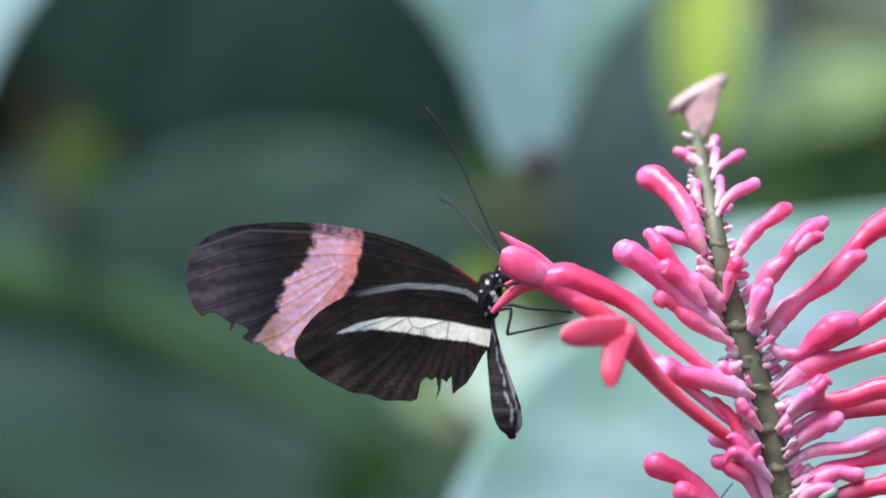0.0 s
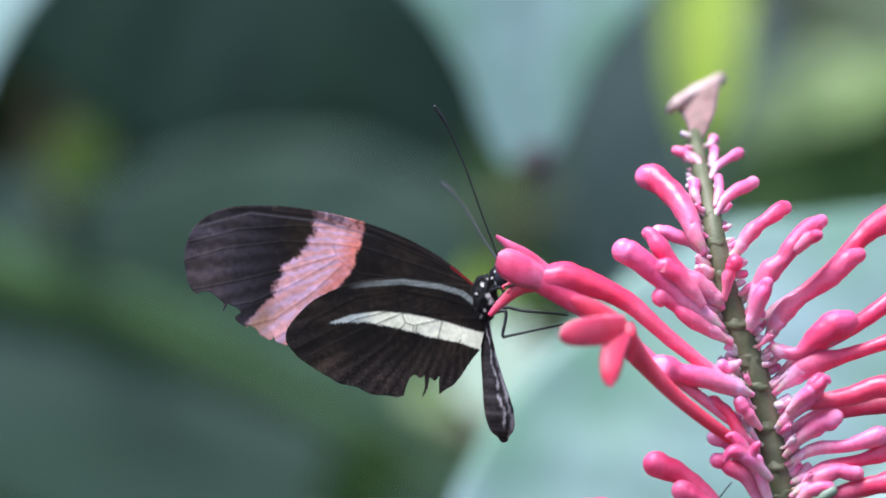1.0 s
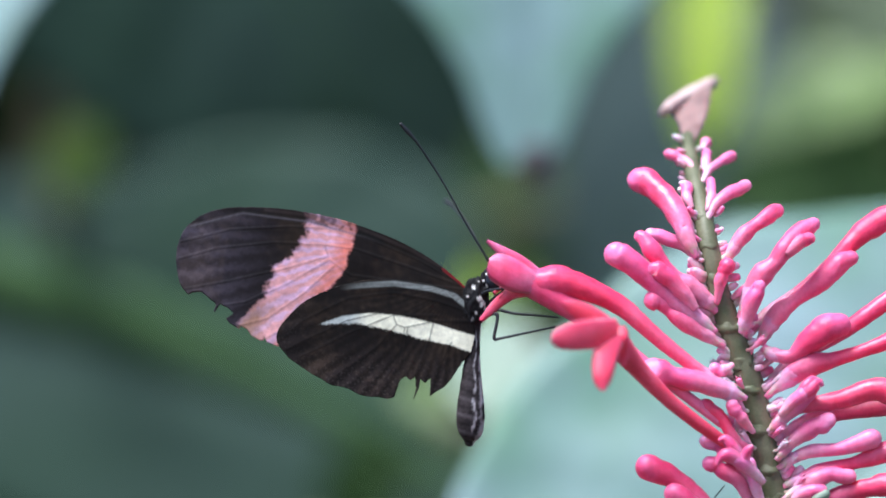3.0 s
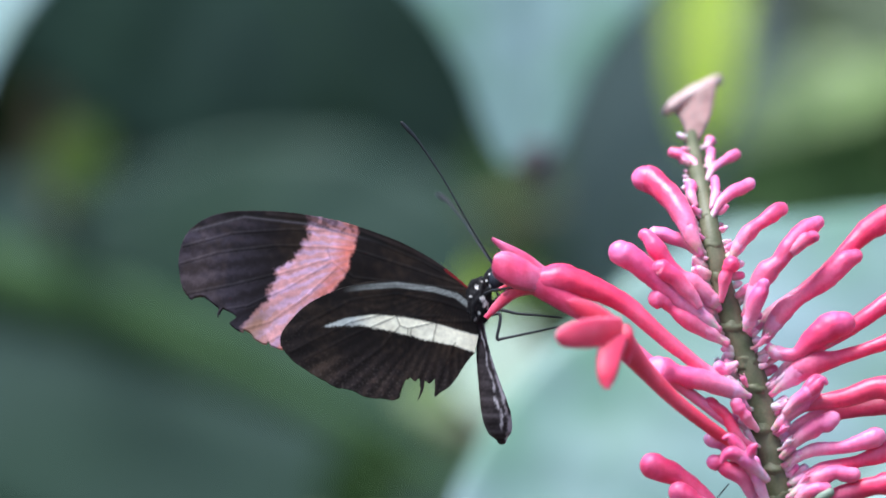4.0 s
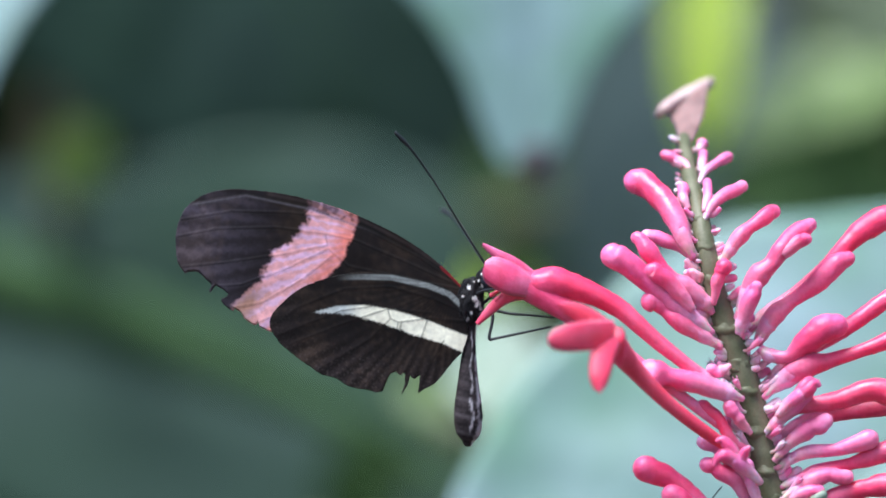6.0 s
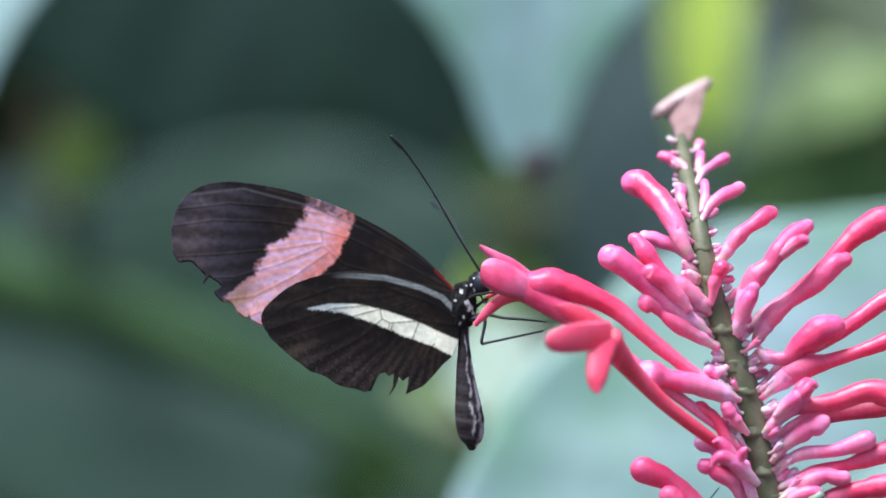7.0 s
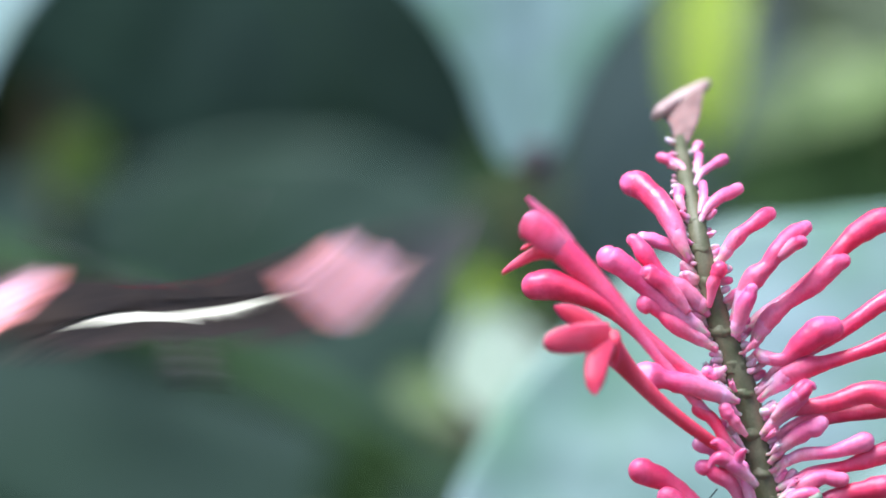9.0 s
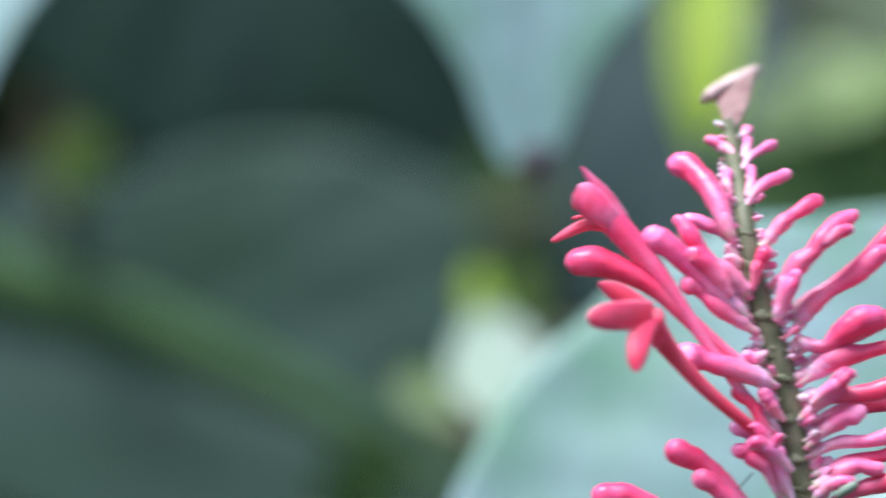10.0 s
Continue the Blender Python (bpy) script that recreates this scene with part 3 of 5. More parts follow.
def build_perch(spike, o):
    """The flower that the butterfly drinks from: it rocks on its foot."""
    p = PERCH
    f = part("visited_flower", tube([(35.09, -21.23, -2.4, 0.54), (33.21, -19.69, -3, 0.67), (27.86, -15.47, -3.4, 0.67), (22.5, -10.98, -3.2, 0.87), (18.48, -7.7, -2.8, 1.21), (14.46, -4.96, -2.4, 1.54), (11.92, -3.28, -2.2, 1.67), (10.78, -2.48, -2.2, 1.54)], p, 5, 14), MAT_PETAL, spike, "narrow coral-pink open flower with a two-lipped mouth")
    f.matrix_basis = Matrix.Translation(PERCH - o)
    part("petal", lobe([(12.79, -2.75, -2.6, 0.94), (10.45, -0.74, -2.8, 0.87), (8.44, 0.6, -2.9, 0.6), (6.7, 1.88, -3, 0.2)], p), MAT_PETAL, f)
    part("petal", lobe([(12.12, -3.42, -3.6, 1.21), (10.11, -2.5, -4, 1.85), (8.3, -1.5, -4, 1.85), (7.3, -1.0, -3.8, 1.5), (6.75, -0.8, -3.7, 0.7)], p, 0.2, 0.2), MAT_PETAL, f)
    part("petal", lobe([(12.12, -3.68, -2.6, 1.07), (9.44, -4.35, -2.8, 0.8), (7.43, -5.83, -2.6, 0.6), (5.76, -7.5, -2.4, 0.27)], p), MAT_LIP, f)
    part("petal", lobe([(11.79, -2.75, -0.4, 0.94), (9.44, -1.94, 0, 1.34), (7.77, -2.28, 0, 1.21), (6.96, -2.75, 0, 0.47)], p), MAT_LIP, f)
    for k, rows in enumerate(([(11.12, -2.61, -2.4, 0.2), (9.11, -3.95, -2.6, 0.2), (8.1, -4.75, -2.6, 0.27)], [(11.12, -2.48, -2, 0.2), (8.44, -3.68, -2, 0.2), (7.57, -4.15, -2, 0.27)])):
        part("stamen", tube(rows, p, 4, 6), MAT_LIP, f)
    return f


spike, SO = build_spike()
build_buds(spike, SO)
build_spent(spike, SO)
build_crest(spike, SO)
build_open_flower(spike, SO)
build_curled(spike, SO)
perch = build_perch(spike, SO)

# ---- the butterfly ----
BODY = Vector((4.96, 0, -5.83)) * MM + Vector((0, 0.0012, 0))  # the hinge of the wings


def inside_noise(x, z, s, seed):
    return noise.noise(Vector((x * s, z * s, seed)))


BLACK, BROWN = np.array((0.0115, 0.0085, 0.0085)), np.array((0.043, 0.029, 0.021))
PINK, LILAC, CORAL, WHITE, GREY, RED = (np.array(c) for c in ((0.78, 0.4, 0.42), (0.76, 0.48, 0.66), (0.78, 0.22, 0.16), (0.86, 0.86, 0.7), (0.45, 0.5, 0.49), (0.3, 0.013, 0.02)))
BAND_LEFT = [(-15.27, 0, 3.08), (-15.4, 0, 1.07), (-15.8, 0, -0.74), (-16.61, 0, -2.21), (-18.48, 0, -3.42), (-18.68, 0, -4.96), (-19.42, 0, -5.96), (-19.55, 0, -7.43), (-21.03, 0, -9.31), (-22.37, 0, -11.45)]
BAND_RIGHT = [(-9.64, 0, 3.08), (-9.51, 0, 1.07), (-9.91, 0, -0.94), (-10.31, 0, -3.28), (-11.52, 0, -5.29), (-12.86, 0, -7.63), (-14, 0, -9.98), (-15, 0, -11.99), (-16, 0, -13.33)]


def edge_at(rows, z):
    r = sorted((q[2], q[0]) for q in rows)
    return float(np.interp(z, [a for a, _ in r], [b for _, b in r]))


def edge_of(rows, x):
    r = sorted((q[0], q[2]) for q in rows)
    return float(np.interp(x, [a for a, _ in r], [b for _, b in r]))


def near_line(x, z, rows):
    best = 9.0
    for a, b in zip(rows, rows[1:]):
        ax, az, bx, bz = a[0], a[2], b[0], b[2]
        k = max(0, min(1, ((x - ax) * (bx - ax) + (z - az) * (bz - az)) / ((bx - ax) ** 2 + (bz - az) ** 2)))
        best = min(best, math.hypot(x - ax - k * (bx - ax), z - az - k * (bz - az)))
    return best


FORE_VEINS = [[(4.08, 0, -3.95), (-1.61, 0, -1.41), (-8.3, 0, 0.74), (-15, 0, 1.94), (-23.04, 0, 2.21), (-29.06, 0, 0.07)], [(4.08, 0, -4.08), (-2.95, 0, -2.28), (-9.64, 0, -0.74), (-12.99, 0, -0.6), (-12.46, 0, -1.94)], [(-12.99, 0, -0.6), (-19.02, 0, -0.94), (-25.71, 0, -2.28), (-30.07, 0, -3.95)],
              [(-12.66, 0, -1.94), (-17.68, 0, -3.95), (-23.71, 0, -5.96), (-28.93, 0, -7.43)], [(-12.32, 0, -2.28), (-17.01, 0, -5.62), (-21.7, 0, -8.3), (-25.18, 0, -9.17)], [(-11.65, 0, -2.95), (-15, 0, -6.63), (-19.02, 0, -9.98), (-22.37, 0, -11.18)],
              [(-10.65, 0, -3.95), (-13.66, 0, -7.97), (-17.01, 0, -10.98), (-19.22, 0, -12.52)], [(4.08, 0, -4.35), (-1.61, 0, -4.29), (-9.64, 0, -3.95), (-12.32, 0, -2.28)], [(-12.99, 0, 1.41), (-17.68, 0, 1.07), (-24.38, 0, 0.07), (-30.07, 0, -1.94)]]
HIND_VEINS = [[(5.09, 0, -6.96), (1.07, 0, -5.96), (-4.29, 0, -5.42), (-9.64, 0, -6.63), (-15, 0, -9.98), (-17.14, 0, -12.32)], [(1.07, 0, -7.7), (-4.15, 0, -8.1), (-8.97, 0, -10.65), (-15, 0, -14.33)], [(-4.15, 0, -8.1), (-3.62, 0, -9.17), (-5.62, 0, -11.99), (-10.98, 0, -16.54)], [(-3.62, 0, -9.17), (-2.61, 0, -9.44), (-2.95, 0, -13.33), (-5.62, 0, -17.75)],
              [(-2.61, 0, -9.44), (0.74, 0, -8.37), (5.09, 0, -7.97)], [(0.74, 0, -8.37), (0.4, 0, -10.65), (-0.94, 0, -15.33)], [(-2.28, 0, -9.44), (-2.41, 0, -11.99), (-3.08, 0, -16.67)], [(3.08, 0, -10.65), (2.08, 0, -13.33), (1.07, 0, -16.54)], [(-5.62, 0, -7.97), (-9.64, 0, -9.31), (-16.34, 0, -13.33)]]


def smooth(a, b, v):
    t = max(0.0, min(1.0, (v - a) / (b - a)))
    return t * t * (3 - 2 * t)


def fore_colour(x, z):
    n = inside_noise(x, z, 0.9, 1.0) * 0.5 + inside_noise(x, z, 3.1, 2.0) * 0.3
    fan = math.atan2(z - 0.07, x - -4.29)
    ray = 0.5 + 0.5 * math.sin(fan * 62 + n * 3)
    c = BLACK + (BROWN - BLACK) * smooth(-0.3, 0.7, inside_noise(x, z, 0.16, 5.0) + inside_noise(x, z, 1.1, 6.0) * 0.4)
    out = smooth(-16.34, -29.06, x)
    # lavender-blue sheen of the outer margin, painted in as rays
    c = c * (0.75 + 0.5 * ray * out) + np.array((0.05, 0.045, 0.066)) * out * (0.35 + 0.65 * ray)
    costa = near_line(x, z, FORE_VEINS[0])
    above = z > edge_of(FORE_VEINS[0], x)
    if above and x < 2.41:
        c = c * (1 - 0.6 * smooth(0.05, 0.2, costa))
    l, r = edge_at(BAND_LEFT, z) + n, edge_at(BAND_RIGHT, z) + n * 0.5
    k = smooth(-0.5, 0.45, x - l + 0.3 * inside_noise(x, z, 2.2, 17.0)) * smooth(-0.15, 0.25, r - x)
    if above:
        k *= 0.22 + 0.42 * smooth(-0.2, 0.3, inside_noise(x, z, 1.6, 14.0) + (x - -12.32) * 0.12)
    pink = PINK + (LILAC - PINK) * smooth(0.35, 0.9, ray + 0.5 * inside_noise(x, z, 0.7, 15.0))
    pink = pink + (CORAL - pink) * smooth(3.2, 0.4, r - x) * (0.75 + 0.4 * inside_noise(x, z, 0.5, 16.0))
    pink = pink * (0.95 + 0.22 * inside_noise(x, z, 1.2, 9.0))
    c = c + (pink - c) * k
    low = smooth(-7.17, -9.98, z) * k * smooth(4.0, 1.2, x - l)
    c = c + (np.array((0.3, 0.17, 0.11)) - c) * low * 0.85
    v = min(near_line(x, z, q) for q in FORE_VEINS)
    c = c * (1 - (0.24 if k > 0.5 else 0.34) * smooth(0.17, 0.05, v))
    if k < 0.3:
        c = c + 0.02 * smooth(0.36, 0.2, v) * smooth(0.1, 0.2, v) * (0.3 + 0.7 * out)
    c = c + (np.array((0.13, 0.12, 0.14)) - c) * 0.55 * smooth(0.17, 0.06, costa) * smooth(-5.62, -15, x)
    red = smooth(0.17, 0.06, near_line(x, z, [(4.6, 0, -4.35), (2.9, 0, -3.2), (1.2, 0, -2.1)]) * (0.75 if x > 1.2 else 1)) * 0.6
    c = c + (RED - c) * red
    top = smooth(0.3, 0.1, near_line(x, z, [(2.41, 0, -2.48), (-2.95, 0, -0.13), (-6.96, 0, 1.14), (-9.64, 0, 1.94), (-15, 0, 2.75), (-20.36, 0, 2.88)])) * 0.12
    return c + (np.array((0.16, 0.12, 0.12)) - c) * top


HIND_TOP = [(-12.99, 0, -10.11), (-10.31, 0, -8.84), (-6.96, 0, -8.1), (-2.95, 0, -8.1), (1.07, 0, -8.64), (4.08, 0, -9.31), (5.89, 0, -9.58)]
HIND_LOW = [(-12.99, 0, -10.11), (-10.98, 0, -9.84), (-8.3, 0, -9.51), (-4.29, 0, -9.98), (-0.27, 0, -10.65), (3.08, 0, -11.05), (5.89, 0, -11.72)]
HIND_LEAD = [(4.29, 0, -6.09), (2.75, 0, -5.09), (0.07, 0, -4.55), (-4.29, 0, -4.35), (-7.97, 0, -4.89), (-10.45, 0, -5.42)]


def hind_colour(x, z):
    n = inside_noise(x, z, 4.5, 3.0) * 0.22 + inside_noise(x, z, 1.3, 4.0) * 0.12
    c = BLACK + (BROWN - BLACK) * smooth(-0.3, 0.8, inside_noise(x, z, 0.2, 7.0) + inside_noise(x, z, 1.6, 8.0) * 0.5)
    top = float(np.interp(x, [q[0] for q in HIND_TOP], [q[2] for q in HIND_TOP]))
    low = float(np.interp(x, [q[0] for q in HIND_LOW], [q[2] for q in HIND_LOW]))
    k = smooth(-0.12, 0.15, top - z + n * 0.4) * smooth(-0.12, 0.15, z - low + n) * smooth(-13.12, -12.05, x)
    white = WHITE + (GREY - WHITE) * smooth(-6.29, -9.64, x)
    c = c + (white - c) * k
    lead = smooth(0.42, 0.2, near_line(x, z, HIND_LEAD)) * smooth(-11.12, -6.29, x)
    c = c + (GREY * 0.9 - c) * lead
    v = min(near_line(x, z, q) for q in HIND_VEINS)
    c = c * (1 - 0.6 * smooth(0.14, 0.04, v)) if k > 0.4 else c * (1 - 0.35 * smooth(0.2, 0.05, v))
    rays = 0.5 + 0.5 * math.sin(math.atan2(z - -3.95, x - 3.08) * 64 + n * 7)
    hem = max(smooth(-10.65, -17.34, z), smooth(-12.32, -17.01, x) * 0.6)
    flecks = hem * smooth(0.1, 0.6, inside_noise(x, z, 3.4, 12.0)) * 0.03
    return c * (0.4 + 0.8 * rays * (0.4 + 0.6 * hem)) + np.array((0.02, 0.015, 0.015)) * hem * (0.1 + 0.6 * rays) + flecks * np.array((1, 0.85, 0.8)) if k < 0.3 else c


def wing(name, outline, colour, veins, parent, depth, label, seed, step):
    """A scaled wing: a cambered membrane with raised veins, the edge worn into notches."""
    o = BODY * 1000
    rim = []
    for a, b in zip(outline, outline[1:] + outline[:1]):
        n = max(1, int(math.hypot(b[0] - a[0], b[2] - a[2]) / step))
        rim += [(a[0] + (b[0] - a[0]) * k / n, a[2] + (b[2] - a[2]) * k / n) for k in range(n)]
    rim = [(x + 0.07 * inside_noise(x, z, 4.0, seed), z + 0.07 * inside_noise(x, z, 4.0, seed + 9)) for x, z in rim]
    xs, zs = [p[0] for p in rim], [p[1] for p in rim]
    pts = [Vector(p) for p in rim]
    edges = [(i, (i + 1) % len(rim)) for i in range(len(rim))]
    x = min(xs)
    row = 0
    while x < max(xs):
        z = min(zs) + (row % 2) * step / 2
        while z < max(zs):
            pts.append(Vector((x, z)))
            z += step
        x += step * 0.87
        row += 1
    vs, _, fs, _, _, _ = delaunay_2d_cdt(pts, edges, [], 1, 1e-4)
    me = bpy.data.meshes.new(name)
    co = []
    for v in vs:
        vein = min(near_line(v.x, v.y, q) for q in veins)
        reach = math.hypot(v.x - o.x, v.y - o.z)
        y = depth + 0.025 * smooth(0.25, 0.05, vein) * (-1 if depth < 0 else 1) + 0.18 * math.sin(reach * 0.16) + 0.12 * inside_noise(v.x, v.y, 0.25, seed)
        co.append((((v.x - o.x) * MM), y * MM, (v.y - o.z) * MM))
    me.from_pydata(co, [], fs)
    layer = me.color_attributes.new("pattern", "FLOAT_COLOR", "POINT")
    for i, v in enumerate(vs):
        layer.data[i].color = (*np.clip(colour(v.x, v.y), 0.004, 1), 1)
    me.materials.append(MAT_WING)
    me.polygons.foreach_set("use_smooth", [True] * len(me.polygons))
    ob = new(name, me)
    ob.parent = parent
    s = ob.modifiers.new("thickness", "SOLIDIFY")
    s.thickness, s.offset = 0.00004, 0
    return tagged(ob, label)


def curve_rim(points, steps):
    return [tuple(q) for q in glide(points, steps)[:-1]]


FORE_RIM = (curve_rim([(4.55, 0, -4.29), (1.07, 0, -1.81), (-2.95, 0, 0.2), (-6.96, 0, 1.54), (-10.98, 0, 2.48), (-15, 0, 3.01), (-19.02, 0, 3.21), (-23.04, 0, 2.95), (-25.71, 0, 2.48), (-28.06, 0, 1.41), (-29.73, 0, -0.33), (-30.4, 0, -2.48), (-30.33, 0, -4.49), (-29.73, 0, -6.63), (-29.06, 0, -7.57)], 5)
            + [(-29.06, 0, -7.50), (-28.80, 0, -7.77), (-28.53, 0, -7.90), (-28.13, 0, -7.63), (-27.59, 0, -7.50), (-27.05, 0, -7.50), (-26.52, 0, -7.83), (-26.05, 0, -8.17), (-25.51, 0, -8.50), (-25.18, 0, -8.84), (-25.38, 0, -9.71), (-25.28, 0, -9.71), (-24.78, 0, -8.71), (-24.11, 0, -8.97), (-23.64, 0, -9.17), (-23.04, 0, -9.58), (-23.30, 0, -9.98), (-23.84, 0, -10.38), (-23.57, 0, -10.71), (-23.04, 0, -11.05), (-22.23, 0, -11.38), (-22.03, 0, -11.05), (-21.16, 0, -11.45), (-20.69, 0, -12.12), (-20.09, 0, -12.39), (-19.55, 0, -12.59), (-19.22, 0, -12.52), (-19.09, 0, -12.12), (-18.82, 0, -12.66), (-18.01, 0, -12.92), (-17.55, 0, -13.06)]
            + curve_rim([(-15, 0, -12.52), (-10.98, 0, -11.05), (-5.62, 0, -9.31), (0.4, 0, -7.3), (4.55, 0, -5.62)], 4))
HIND_RIM = (curve_rim([(5.36, 0, -6.96), (4.42, 0, -5.56), (2.41, 0, -4.49), (-0.27, 0, -4.02), (-3.62, 0, -3.88), (-6.96, 0, -4.15), (-9.64, 0, -4.82), (-12.32, 0, -5.96), (-15, 0, -7.7), (-16.88, 0, -9.98), (-17.61, 0, -11.45), (-17.41, 0, -12.79), (-16, 0, -14.33)], 5)
            + curve_rim([(-16, 0, -14.33), (-14, 0, -15.47), (-12.86, 0, -16.07), (-11.99, 0, -16.41), (-10.85, 0, -17.01), (-9.91, 0, -17.14), (-8.64, 0, -17.28), (-7.5, 0, -17.81), (-6.29, 0, -18.01), (-4.82, 0, -17.95), (-3.42, 0, -18.21)], 3)
            + [(-3.08, 0, -17.75), (-2.88, 0, -16.67), (-2.54, 0, -15.6), (-1.94, 0, -15.2), (-1.34, 0, -15.6), (-0.8, 0, -15.13), (-0.6, 0, -16.67), (-0.87, 0, -17.95), (-0.33, 0, -16.67), (-0.2, 0, -15.4), (0.47, 0, -15.74), (1, 0, -15.07), (1.14, 0, -17.28), (1.88, 0, -16.61), (2.81, 0, -15.94), (3.48, 0, -14.93), (4.55, 0, -12.92), (5.49, 0, -11.58), (5.76, 0, -9.58)])


def body_hairs(parent, name, centre, size, count, length, seed, material):
    """Short hairs over a rounded body."""
    rnd = random.Random(seed)
    bm = bmesh.new()
    for _ in range(count):
        d = Vector((rnd.gauss(0, 1), rnd.gauss(0, 1), rnd.gauss(0, 1))).normalized()
        p = centre + Vector((d.x * size[0], d.y * size[1], d.z * size[2]))
        q = p + (d + Vector((rnd.uniform(-.5, .5), rnd.uniform(-.5, .5), rnd.uniform(-.9, .1)))) * length * rnd.uniform(0.4, 1)
        s = d.orthogonal().normalized() * 0.02
        t = d.cross(s).normalized() * 0.02
        a = [bm.verts.new(v * MM) for v in (p + s, p - s * 0.5 + t, p - s * 0.5 - t, q)]
        for i, j in ((0, 1), (1, 2), (2, 0)):
            bm.faces.new((a[i], a[j], a[3]))
    part(name, bm, material, parent)


def blob(centre, size, tilt=0.0, rough=0.0, sub=3):
    """A rounded, slightly uneven body, in millimetres."""
    bm = bmesh.new()
    bmesh.ops.create_icosphere(bm, subdivisions=sub, radius=1)
    m = Matrix.Rotation(radians(tilt), 3, "Y")
    for v in bm.verts:
        k = 1 + rough * noise.noise(v.co * 3.1)
        v.co = (centre + m @ Vector((v.co.x * size[0], v.co.y * size[1], v.co.z * size[2])) * k) * MM
    return finish(bm)


def painted(name, bm, colour, parent, label=""):
    """A body part whose scales are coloured point by point: colour(place in metres) gives each its tone."""
    ob = part(name, bm, MAT_SCALE, parent, label)
    layer = ob.data.color_attributes.new("pattern", "FLOAT_COLOR", "POINT")
    for i, v in enumerate(ob.data.vertices):
        layer.data[i].color = (*np.clip(colour(v.co), 0.003, 1), 1)
    return ob


def spotted(spots, seed):
    """Black with pale irregular patches about the given places (place in mm, radius in mm)."""
    def colour(co):
        p = co * 1000
        c = np.array((0.008, 0.008, 0.01)) + 0.012 * max(0, noise.noise(p * 5 + Vector((seed, 0, 0))))
        for q, r in spots:
            d = ((p.x - q.x) ** 2 + (p.z - q.z) ** 2 + 0.2 * (p.y - q.y) ** 2) ** 0.5 / r + 0.7 * noise.noise(p * 4 + Vector((0, seed, 0)))
            k = smooth(1.1, 0.6, d)
            c = c + (np.array((0.8, 0.8, 0.78)) - c) * k
        return c
    return colour


def near(x, z, y=0.0):
    """A plan place about the butterfly's hinge, in millimetres."""
    return Vector((x, y, z)) - Vector((BODY.x, 0, BODY.z)) * 1000


